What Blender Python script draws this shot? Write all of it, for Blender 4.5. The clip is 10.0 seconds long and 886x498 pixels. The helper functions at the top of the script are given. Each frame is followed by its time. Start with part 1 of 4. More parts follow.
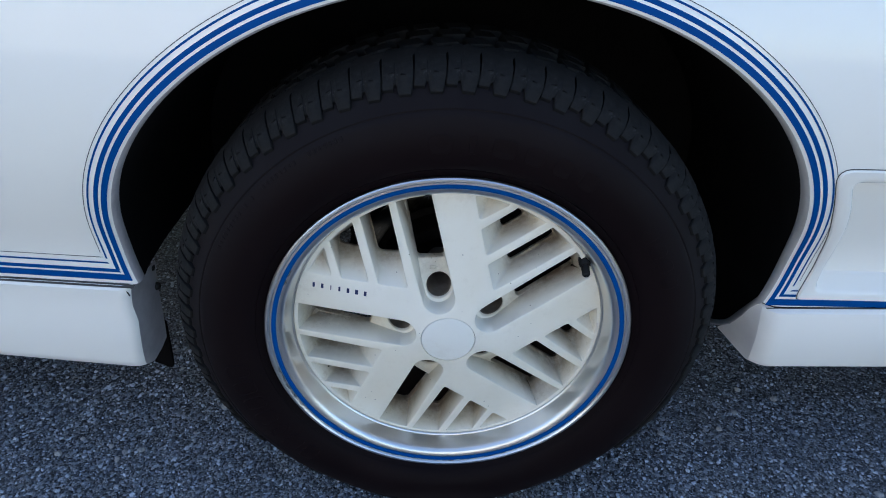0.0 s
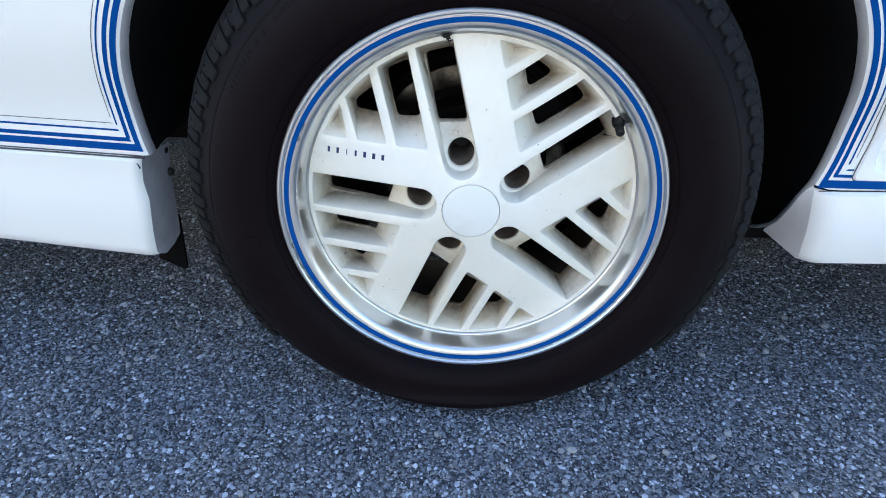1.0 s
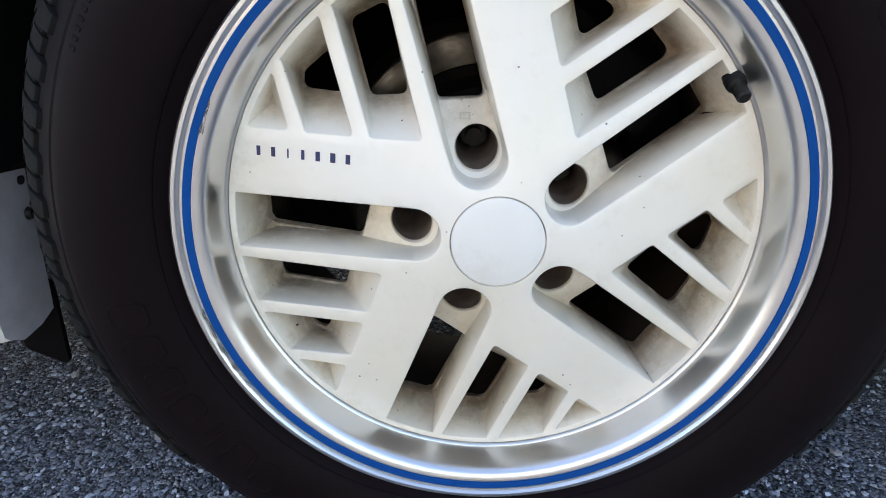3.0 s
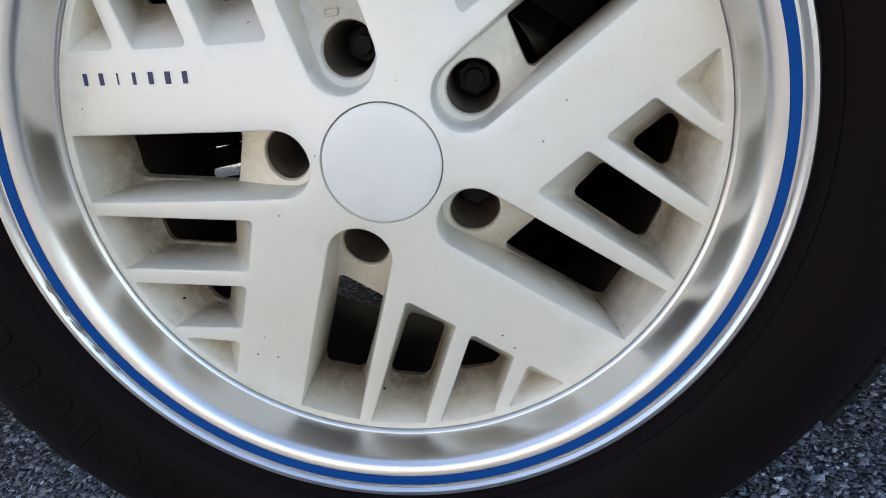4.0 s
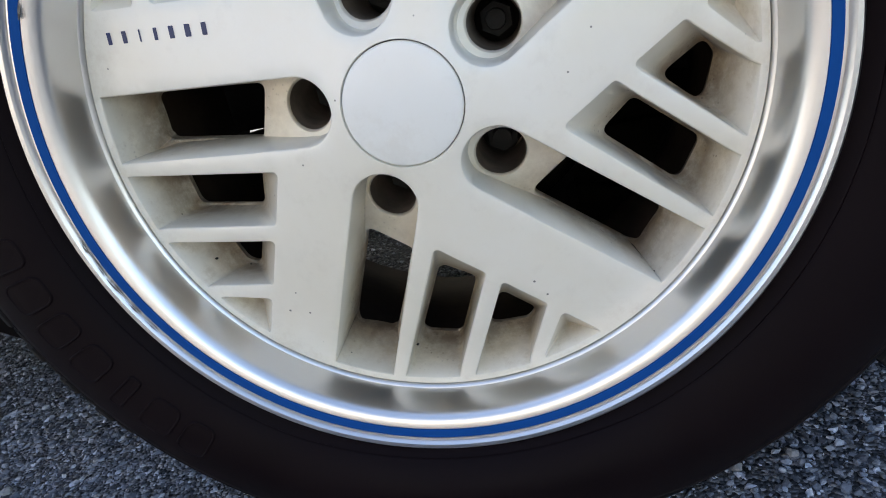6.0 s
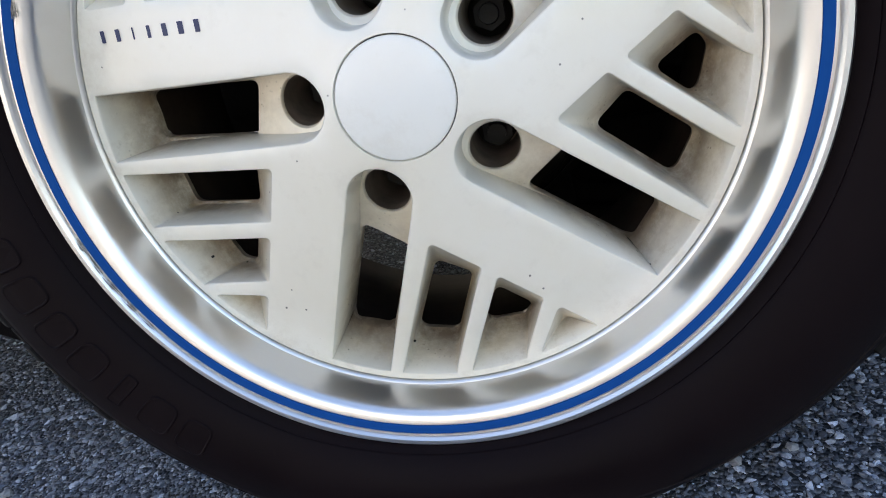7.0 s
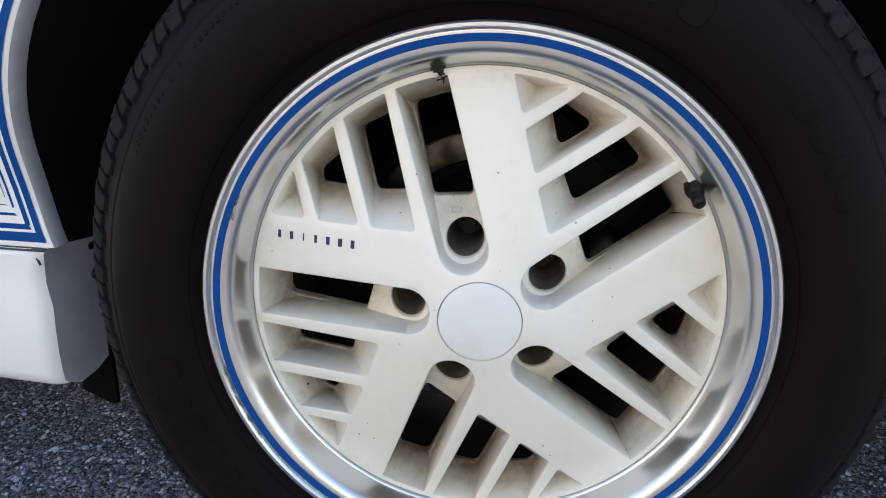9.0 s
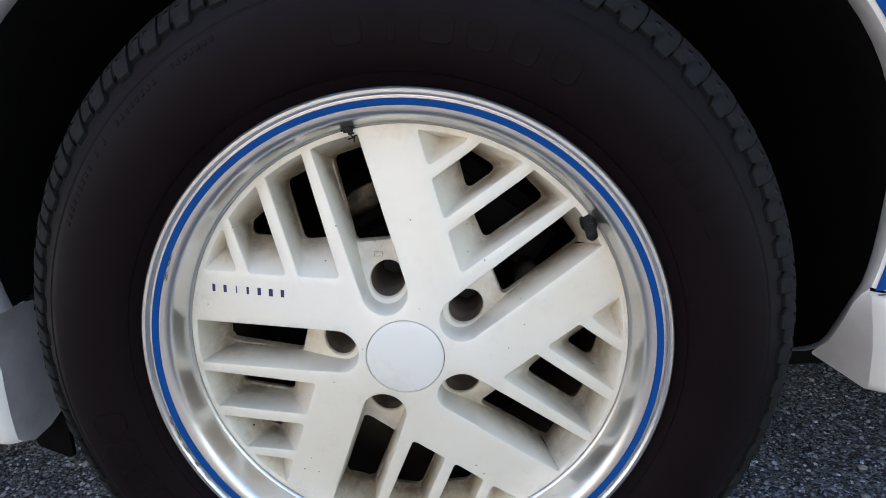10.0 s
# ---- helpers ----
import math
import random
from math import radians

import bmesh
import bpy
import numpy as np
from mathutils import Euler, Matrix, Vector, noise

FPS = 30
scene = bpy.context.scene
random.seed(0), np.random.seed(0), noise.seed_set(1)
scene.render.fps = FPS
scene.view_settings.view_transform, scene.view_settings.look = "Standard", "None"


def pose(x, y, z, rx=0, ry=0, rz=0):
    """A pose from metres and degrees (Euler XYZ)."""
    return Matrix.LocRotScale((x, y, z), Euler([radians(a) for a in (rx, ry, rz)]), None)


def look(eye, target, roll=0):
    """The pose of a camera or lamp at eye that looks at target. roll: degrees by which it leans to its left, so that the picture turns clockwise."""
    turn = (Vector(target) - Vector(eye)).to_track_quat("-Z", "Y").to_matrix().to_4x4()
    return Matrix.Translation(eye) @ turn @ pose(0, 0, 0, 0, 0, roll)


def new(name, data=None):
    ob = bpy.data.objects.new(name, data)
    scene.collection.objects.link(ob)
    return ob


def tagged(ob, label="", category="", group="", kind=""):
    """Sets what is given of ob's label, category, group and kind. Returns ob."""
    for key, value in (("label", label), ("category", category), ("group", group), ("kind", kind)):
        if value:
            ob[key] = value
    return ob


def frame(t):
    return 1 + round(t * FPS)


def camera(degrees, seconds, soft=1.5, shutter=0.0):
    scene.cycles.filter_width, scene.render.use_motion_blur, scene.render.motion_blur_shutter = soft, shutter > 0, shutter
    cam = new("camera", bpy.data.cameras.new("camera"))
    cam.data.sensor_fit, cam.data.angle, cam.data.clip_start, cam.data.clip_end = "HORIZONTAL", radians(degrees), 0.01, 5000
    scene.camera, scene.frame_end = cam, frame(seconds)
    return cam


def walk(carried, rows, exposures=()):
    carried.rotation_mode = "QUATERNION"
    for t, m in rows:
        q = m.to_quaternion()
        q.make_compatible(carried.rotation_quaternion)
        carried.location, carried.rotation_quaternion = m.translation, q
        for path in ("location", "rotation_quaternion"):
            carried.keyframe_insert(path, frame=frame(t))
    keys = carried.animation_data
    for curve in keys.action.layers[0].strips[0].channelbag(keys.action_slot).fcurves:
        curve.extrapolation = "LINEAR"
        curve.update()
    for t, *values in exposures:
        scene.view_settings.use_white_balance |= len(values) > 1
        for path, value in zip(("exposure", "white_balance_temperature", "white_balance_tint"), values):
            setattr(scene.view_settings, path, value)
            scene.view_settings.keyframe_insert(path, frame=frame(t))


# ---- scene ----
from mathutils.geometry import delaunay_2d_cdt

HUB = 0.2778          # height of the hub over the ground, under the car's weight
cam = camera(71.8, 10.0, soft=1.0)
ROWS = [
    (0.0, -0.0291, -0.5379, 0.7367, 58.32, -2.04, -0.73),
    (0.5, -0.0097, -0.5858, 0.6092, 58.24, -2.25, 0.06),
    (1.0, -0.0166, -0.5856, 0.5704, 60.15, -0.91, 1.74),
    (1.5, -0.0157, -0.5816, 0.5697, 62.91, -0.34, 1.88),
    (2.0, -0.0003, -0.5631, 0.6109, 64.15, -0.26, 1.13),
    (2.5, -0.0199, -0.4541, 0.5735, 62.39, 0.16, 1.45),
    (2.7, -0.0414, -0.4011, 0.4887, 64.28, -0.25, 0.32),
    (3.8, 0.0409, -0.3190, 0.3746, 70.20, 6.99, 2.98),
    (4.0, 0.0598, -0.2942, 0.3444, 68.95, 7.75, 3.64),
    (4.5, 0.0687, -0.2956, 0.3263, 67.61, 9.81, 4.17),
    (5.0, 0.0692, -0.2973, 0.3390, 68.28, 9.96, 4.73),
    (5.5, 0.0545, -0.3033, 0.3396, 68.56, 10.38, 5.35),
    (6.0, 0.0623, -0.2972, 0.3181, 68.52, 11.09, 6.30),
    (7.3, 0.0657, -0.2984, 0.3128, 68.85, 11.94, 5.96),
    (7.5, 0.0605, -0.2983, 0.3237, 68.56, 11.64, 5.35),
    (8.0, 0.0500, -0.3321, 0.3971, 70.64, 5.57, 6.69),
    (8.5, 0.0284, -0.3955, 0.4424, 71.56, -0.65, 5.71),
    (9.0, 0.0176, -0.4050, 0.4625, 72.72, 0.75, 5.83),
    (9.5, 0.0303, -0.4277, 0.4942, 74.65, 1.24, 5.77),
    (10.0, 0.0610, -0.4322, 0.4931, 73.75, 3.86, 2.15),
]
walk(cam, [(t, pose(x, y, z, a, b, c)) for t, x, y, z, a, b, c in ROWS],
     exposures=[(0.0, 1.28, 6300, 8), (0.4, 1.83, 6350, 8), (1.3, 1.95, 6550, 8), (1.9, 1.93, 7150, 12), (2.5, 1.94, 7300, 13), (3.8, 1.62, 7300, 13), (4.5, 1.54, 7300, 13), (5.0, 1.68, 7300, 13), (6.0, 1.55, 7300, 13), (7.3, 1.79, 7350, 13), (8.2, 1.72, 7400, 14), (10.0, 1.7, 7400, 14)])

# ---- light: blue sky on the shaded side of the car, sun from beyond it ----
world = bpy.data.worlds.new("sky")
scene.world = world
world.use_nodes = True
sky = world.node_tree.nodes.new("ShaderNodeTexSky")
sky.sky_type, sky.sun_disc = "NISHITA", False
sky.sun_elevation, sky.sun_rotation = radians(52), radians(-38)
world.node_tree.links.new(sky.outputs[0], world.node_tree.nodes["Background"].inputs[0])
world.node_tree.nodes["Background"].inputs[1].default_value = 0.15
sun = new("sun", bpy.data.lights.new("sun", "SUN"))
sun.data.energy, sun.data.angle, sun.data.color = 4.0, radians(0.5), (1.0, 0.93, 0.82)
sun.matrix_world = look((-3.03, 3.88, 6.30), (0, 0, 0))


# ---- materials ----
def material(name, color, rough=0.5, metal=0.0, spec=0.5, coat=0.0):
    m = bpy.data.materials.new(name)
    m.use_nodes = True
    b = m.node_tree.nodes["Principled BSDF"]
    b.inputs["Base Color"].default_value = (*color, 1)
    b.inputs["Roughness"].default_value = rough
    b.inputs["Metallic"].default_value = metal
    b.inputs["Specular IOR Level"].default_value = spec
    b.inputs["Coat Weight"].default_value = coat
    b.inputs["Coat Roughness"].default_value = 0.04
    return m


def node(m, kind, **inputs):
    n = m.node_tree.nodes.new(kind)
    for key, value in inputs.items():
        n.inputs[key.replace("_", " ")].default_value = value
    return n


def link(m, a, b):
    m.node_tree.links.new(a, b)


def coords(m):
    return node(m, "ShaderNodeTexCoord").outputs["Object"]


def ramp(m, source, stops):
    r = m.node_tree.nodes.new("ShaderNodeValToRGB")
    while len(r.color_ramp.elements) < len(stops):
        r.color_ramp.elements.new(0.5)
    for e, (pos, col) in zip(r.color_ramp.elements, stops):
        e.position, e.color = pos, (*col, 1) if len(col) == 3 else col
    link(m, source, r.inputs[0])
    return r.outputs[0]


def grey(v):
    return (v, v, v)


def mix(m, kind, fac, a, b):
    n = m.node_tree.nodes.new("ShaderNodeMix")
    n.data_type, n.blend_type = "RGBA", kind
    if isinstance(fac, float):
        n.inputs[0].default_value = fac
    else:
        link(m, fac, n.inputs[0])
    for slot, v in ((6, a), (7, b)):
        if isinstance(v, tuple):
            n.inputs[slot].default_value = (*v, 1)
        else:
            link(m, v, n.inputs[slot])
    return n.outputs[2]


def noisy(m, scale, detail=4.0, rough=0.55):
    n = node(m, "ShaderNodeTexNoise", Scale=scale, Detail=detail, Roughness=rough)
    link(m, coords(m), n.inputs["Vector"])
    return n.outputs["Fac"]


def bump(m, height, strength, distance):
    n = node(m, "ShaderNodeBump", Strength=strength, Distance=distance)
    link(m, height, n.inputs["Height"])
    link(m, n.outputs[0], m.node_tree.nodes["Principled BSDF"].inputs["Normal"])


def shade(m, color=None, rough=None):
    b = m.node_tree.nodes["Principled BSDF"]
    if color is not None:
        link(m, color, b.inputs["Base Color"])
    if rough is not None:
        link(m, rough, b.inputs["Roughness"])


def car_paint():
    m = material("white_car_paint", (0.80, 0.79, 0.75), 0.32, coat=0.9)
    n = noisy(m, 3.0)
    shade(m, ramp(m, n, [(0.3, (0.855, 0.835, 0.785)), (0.7, (0.885, 0.865, 0.82))]))
    return m


def wheel_paint(name="white_wheel_paint", clean=(0.82, 0.785, 0.705), filmed=(0.77, 0.72, 0.605)):
    """Cream-white wheel paint: brake dust and road film as stains, small dark specks."""
    m = material(name, clean, 0.38, coat=0.6)
    m.node_tree.nodes["Principled BSDF"].inputs["Coat Roughness"].default_value = 0.16
    film = ramp(m, noisy(m, 9.0, 6.0), [(0.34, clean), (0.66, filmed)])
    dust = ramp(m, noisy(m, 45.0, 8.0, 0.7), [(0.55, grey(0.0)), (0.85, grey(0.35))])
    col = mix(m, "MIX", dust, film, (0.52, 0.46, 0.36))
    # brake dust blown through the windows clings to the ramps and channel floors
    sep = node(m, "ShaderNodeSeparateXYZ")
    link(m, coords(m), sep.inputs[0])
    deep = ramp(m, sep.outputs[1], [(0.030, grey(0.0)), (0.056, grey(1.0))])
    # yellow grows with depth: stained paint, plus warm bounced light in the colour
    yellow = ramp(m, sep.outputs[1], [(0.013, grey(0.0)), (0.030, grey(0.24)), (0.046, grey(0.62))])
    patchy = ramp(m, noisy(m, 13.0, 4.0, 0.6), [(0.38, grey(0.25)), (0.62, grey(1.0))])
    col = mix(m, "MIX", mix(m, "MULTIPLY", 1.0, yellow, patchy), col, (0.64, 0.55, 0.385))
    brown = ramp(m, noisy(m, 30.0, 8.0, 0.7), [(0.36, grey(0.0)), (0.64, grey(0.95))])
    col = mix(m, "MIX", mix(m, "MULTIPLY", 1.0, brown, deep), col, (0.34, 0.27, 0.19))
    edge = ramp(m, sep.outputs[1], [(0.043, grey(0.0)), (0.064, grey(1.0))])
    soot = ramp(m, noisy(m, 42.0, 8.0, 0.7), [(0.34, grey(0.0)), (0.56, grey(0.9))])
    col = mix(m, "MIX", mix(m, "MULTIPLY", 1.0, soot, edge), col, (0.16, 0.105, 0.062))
    # yellow-brown blotches where the fins run out into the rim
    ends = ramp(m, turned_radius(m), [(0.135, grey(0.0)), (0.172, grey(1.0))])
    blot = ramp(m, noisy(m, 55.0, 8.0, 0.75), [(0.50, grey(0.0)), (0.68, grey(0.6))])
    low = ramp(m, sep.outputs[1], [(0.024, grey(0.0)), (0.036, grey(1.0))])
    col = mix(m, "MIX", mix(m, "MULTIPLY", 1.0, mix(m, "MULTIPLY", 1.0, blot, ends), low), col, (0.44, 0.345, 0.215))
    # fine grit stuck in the channels
    fine = node(m, "ShaderNodeTexVoronoi", Scale=260.0)
    link(m, coords(m), fine.inputs["Vector"])
    bits = ramp(m, fine.outputs["Distance"], [(0.10, grey(0.85)), (0.22, grey(0.0))])
    some = ramp(m, noisy(m, 24.0, 3.0), [(0.48, grey(0.0)), (0.62, grey(1.0))])
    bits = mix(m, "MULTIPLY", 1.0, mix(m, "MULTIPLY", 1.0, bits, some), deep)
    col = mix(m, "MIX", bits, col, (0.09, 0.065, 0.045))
    v = node(m, "ShaderNodeTexVoronoi", Scale=70.0)
    link(m, coords(m), v.inputs["Vector"])
    spots = ramp(m, v.outputs["Distance"], [(0.042, grey(1.0)), (0.060, grey(0.0))])
    pick = node(m, "ShaderNodeSeparateColor")
    link(m, v.outputs["Color"], pick.inputs[0])
    rare = ramp(m, pick.outputs[0], [(0.50, grey(0.0)), (0.51, grey(0.85))])
    col = mix(m, "MIX", mix(m, "MULTIPLY", 1.0, spots, rare), col, (0.06, 0.05, 0.045))
    shade(m, col, ramp(m, noisy(m, 30.0), [(0.3, grey(0.30)), (0.7, grey(0.46))]))
    bump(m, noisy(m, 420.0, 2.0), 0.06, 0.0006)
    return m


def turned_radius(m):
    """Distance from the axle, in the object's own space."""
    sep = node(m, "ShaderNodeSeparateXYZ")
    link(m, coords(m), sep.inputs[0])
    r2 = None
    for i in (0, 2):
        q = node(m, "ShaderNodeMath")
        q.operation = "MULTIPLY"
        link(m, sep.outputs[i], q.inputs[0])
        link(m, sep.outputs[i], q.inputs[1])
        if r2 is None:
            r2 = q.outputs[0]
        else:
            a = node(m, "ShaderNodeMath")
            link(m, r2, a.inputs[0])
            link(m, q.outputs[0], a.inputs[1])
            r2 = a.outputs[0]
    root = node(m, "ShaderNodeMath")
    root.operation = "SQRT"
    link(m, r2, root.inputs[0])
    return root.outputs[0]


def machined(name, light, dark, rough, lines=0.08):
    """Turned aluminium, with fine turning lines round the axle and dull patches."""
    m = material(name, light, rough, 1.0)
    sep = node(m, "ShaderNodeSeparateXYZ")
    link(m, coords(m), sep.inputs[0])
    both = node(m, "ShaderNodeCombineXYZ")
    link(m, turned_radius(m), both.inputs[0])
    link(m, sep.outputs[1], both.inputs[1])
    n = node(m, "ShaderNodeTexNoise", Scale=1400.0, Detail=2.0)
    link(m, both.outputs[0], n.inputs["Vector"])
    bump(m, n.outputs["Fac"], lines, 0.0004)
    shade(m, ramp(m, noisy(m, 22.0, 5.0), [(0.3, light), (0.75, dark)]),
          ramp(m, noisy(m, 35.0, 6.0), [(0.3, grey(rough)), (0.75, grey(rough + 0.03))]))
    return m


def rubber():
    m = material("tyre_rubber", (0.008, 0.007, 0.007), 0.60, spec=0.075)
    col = ramp(m, noisy(m, 9.0, 6.0, 0.6), [(0.3, (0.0044, 0.0021, 0.0027)), (0.7, (0.0068, 0.0036, 0.0044))])
    # paler shoulder: grey-brown road dust, and sky sheen put into the colour
    dust_sheen = ramp(m, turned_radius(m), [(0.246, grey(0.0)), (0.290, grey(1.0))])
    grit = ramp(m, noisy(m, 7.0, 7.0, 0.65), [(0.25, grey(0.35)), (0.75, grey(1.0))])
    col = mix(m, "MIX", mix(m, "MULTIPLY", 1.0, dust_sheen, grit), col, (0.0132, 0.0114, 0.0121))
    shade(m, col, ramp(m, noisy(m, 18.0, 5.0), [(0.3, grey(0.52)), (0.7, grey(0.68))]))
    bump(m, noisy(m, 700.0, 3.0), 0.10, 0.0005)
    return m


def tread_rubber():
    """Worn tread: greyer, with grit in it."""
    m = material("worn_tread_rubber", (0.03, 0.03, 0.03), 0.8, spec=0.14)
    dust = ramp(m, noisy(m, 160.0, 6.0, 0.7), [(0.34, (0.0085, 0.0082, 0.0082)), (0.62, (0.0155, 0.0150, 0.0149)), (0.80, (0.085, 0.083, 0.080))])
    shade(m, dust)
    bump(m, noisy(m, 500.0, 4.0), 0.4, 0.001)
    return m


def asphalt():
    m = material("asphalt", (0.05, 0.05, 0.055), 0.75, spec=0.4)
    v = node(m, "ShaderNodeTexVoronoi", Scale=330.0)
    link(m, coords(m), v.inputs["Vector"])
    pick = node(m, "ShaderNodeSeparateColor")
    link(m, v.outputs["Color"], pick.inputs[0])
    stones = ramp(m, pick.outputs[0], [(0.0, (0.022, 0.025, 0.031)), (0.5, (0.078, 0.086, 0.100)), (0.85, (0.215, 0.225, 0.243)), (1.0, (0.38, 0.388, 0.40))])
    big = ramp(m, noisy(m, 6.0, 5.0), [(0.3, grey(0.75)), (0.7, grey(1.15))])
    shade(m, mix(m, "MULTIPLY", 1.0, stones, big))
    bump(m, v.outputs["Distance"], 0.9, -0.004)
    return m


def stone(name, dark, light):
    """Crushed stone, each piece with its own tone."""
    m = material(name, light, 0.55, spec=0.5)
    g = node(m, "ShaderNodeNewGeometry")
    c = ramp(m, g.outputs["Random Per Island"], [(0.0, dark), (0.75, tuple(0.60 * a + 0.40 * b for a, b in zip(dark, light))), (1.0, light)])
    grain = ramp(m, noisy(m, 900.0, 3.0), [(0.3, grey(0.7)), (0.7, grey(1.1))])
    shade(m, mix(m, "MULTIPLY", 1.0, c, grain))
    return m


def mottled(name, a, b, scale, rough, metal=0.0):
    m = material(name, a, rough, metal)
    shade(m, ramp(m, noisy(m, scale, 6.0, 0.65), [(0.32, a), (0.68, b)]))
    bump(m, noisy(m, scale * 8), 0.2, 0.001)
    return m


PAINT, WHEEL, METAL, RUBBER, TREAD, ASPHALT = car_paint(), wheel_paint(), machined("machined_aluminium", (0.74, 0.735, 0.725), (0.70, 0.697, 0.69), 0.29, 0.05), rubber(), tread_rubber(), asphalt()
CAP = wheel_paint("white_cap_paint", (0.79, 0.785, 0.745), (0.755, 0.745, 0.69))
BLUE = mottled("blue_stripe", (0.0002, 0.054, 0.225), (0.0003, 0.062, 0.252), 20.0, 0.5)
BLUE.node_tree.nodes["Principled BSDF"].inputs["Specular IOR Level"].default_value = 0.07
NAVY = mottled("dark_blue_print", (0.006, 0.016, 0.07), (0.008, 0.02, 0.09), 60.0, 0.4)
LINE = mottled("dark_pinstripe", (0.02, 0.022, 0.035), (0.03, 0.032, 0.05), 60.0, 0.4)
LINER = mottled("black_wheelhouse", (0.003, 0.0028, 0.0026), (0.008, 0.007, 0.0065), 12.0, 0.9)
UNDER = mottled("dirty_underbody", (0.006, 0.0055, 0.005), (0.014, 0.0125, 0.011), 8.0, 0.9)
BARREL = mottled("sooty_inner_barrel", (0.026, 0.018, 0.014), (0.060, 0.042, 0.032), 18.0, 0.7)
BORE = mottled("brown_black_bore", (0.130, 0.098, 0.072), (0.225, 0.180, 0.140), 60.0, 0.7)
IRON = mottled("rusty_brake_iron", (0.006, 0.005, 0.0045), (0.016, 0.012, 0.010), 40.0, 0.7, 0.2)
DISC = machined("turned_brake_steel", (0.125, 0.114, 0.098), (0.006, 0.005, 0.0045), 0.20, 0.35)
STUCCO = mottled("cream_stucco", (0.70, 0.665, 0.61), (0.75, 0.715, 0.66), 1.5, 0.9)
# blacker than the worn faces, with the grooves' shade put into the colour
GROOVE_SHADE = mottled("unworn_shaded_rubber", (0.0048, 0.0045, 0.0045), (0.0070, 0.0066, 0.0066), 60.0, 0.9)
SEAM = mottled("dark_seam", (0.05, 0.045, 0.04), (0.08, 0.07, 0.06), 90.0, 0.7)
BLACK = mottled("black_plastic", (0.006, 0.006, 0.006), (0.012, 0.011, 0.011), 90.0, 0.5)
BLACK.node_tree.nodes["Principled BSDF"].inputs["Specular IOR Level"].default_value = 0.25
SCUFF = mottled("scuffed_bare_metal", (0.05, 0.048, 0.045), (0.24, 0.23, 0.21), 400.0, 0.6, 0.3)
# lip and skirt-end whites: some grime, with their shade put into the colour
SHADE_PALE = mottled("grime_and_shade_white", (0.40, 0.385, 0.37), (0.51, 0.495, 0.475), 25.0, 0.6)
SHADE_WHITE = mottled("shaded_white_paint", (0.72, 0.705, 0.69), (0.80, 0.785, 0.765), 25.0, 0.5)
SHADE_GREY = mottled("grime_and_shade_grey", (0.36, 0.33, 0.335), (0.49, 0.46, 0.465), 22.0, 0.7)
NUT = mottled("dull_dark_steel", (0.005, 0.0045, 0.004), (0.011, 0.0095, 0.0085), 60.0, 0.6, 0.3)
FLAP = mottled("black_flap", (0.005, 0.0044, 0.0046), (0.009, 0.008, 0.0082), 40.0, 1.0)
FLAP.node_tree.nodes["Principled BSDF"].inputs["Specular IOR Level"].default_value = 0.02
for m in (LINER, UNDER, IRON, BARREL, GROOVE_SHADE):
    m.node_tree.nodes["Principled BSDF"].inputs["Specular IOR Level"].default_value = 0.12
FINE = stone("asphalt_chippings", (0.042, 0.051, 0.070), (0.56, 0.625, 0.73))
PALE = stone("loose_pebbles", (0.20, 0.205, 0.215), (0.50, 0.51, 0.53))


# ---- building helpers ----
def finish(bm, name, mat, angle=35):
    mesh = bpy.data.meshes.new(name)
    bm.normal_update()
    bm.to_mesh(mesh)
    bm.free()
    for p in mesh.polygons:
        p.use_smooth = True
    mesh.set_sharp_from_angle(angle=radians(angle))
    mesh.materials.append(mat)
    return mesh


def part(name, bm, mat, parent, label="", angle=35):
    ob = new(name, finish(bm, name, mat, angle))
    ob.parent = parent
    return tagged(ob, label)


def revolve(profile, segs, bend=None, bm=None, closed=False):
    """Turns (radius, y) pairs round the y axis."""
    bm = bm or bmesh.new()
    rings = []
    for i in range(segs):
        a = 2 * math.pi * i / segs
        row = []
        for r, y in profile:
            x, yy, z = r * math.sin(a), y, r * math.cos(a)
            if bend:
                x, yy, z = bend(x, yy, z)
            row.append(bm.verts.new((x, yy, z)))
        rings.append(row)
    n = len(profile)
    for i in range(segs):
        a, b = rings[i], rings[(i + 1) % segs]
        for j in range(n if closed else n - 1):
            k = (j + 1) % n
            bm.faces.new((a[j], b[j], b[k], a[k]))
    return bm


def box(bm, size, m, bevel=0.0):
    made = bmesh.ops.create_cube(bm, size=1.0, matrix=m @ Matrix.Diagonal((*size, 1)))
    if bevel:
        edges = list({e for v in made["verts"] for e in v.link_edges})
        bmesh.ops.bevel(bm, geom=edges, offset=bevel, segments=2, affect="EDGES")
    return bm


def rounded(corners, arc=5, between=4):
    """A closed outline with rounded corners: (x, z, radius) each; every corner and edge gets the same number of points."""
    out, n = [], len(corners)
    cuts = []
    for i in range(n):
        p, a, b = (Vector(corners[j][:2]) for j in (i, i - 1, (i + 1) % n))
        r = corners[i][2]
        u, v = (a - p).normalized(), (b - p).normalized()
        half = u.angle(v) / 2
        d = min(r / math.tan(half), 0.45 * (a - p).length, 0.45 * (b - p).length)
        cuts.append((p + u * d, p, p + v * d))
    for i in range(n):
        s, p, e = cuts[i]
        for k in range(arc + 1):
            t = k / arc
            out.append((s * (1 - t) ** 2 + p * 2 * t * (1 - t) + e * t * t))
        nxt = cuts[(i + 1) % n][0]
        for k in range(1, between + 1):
            out.append(e.lerp(nxt, k / (between + 1)))
    return out


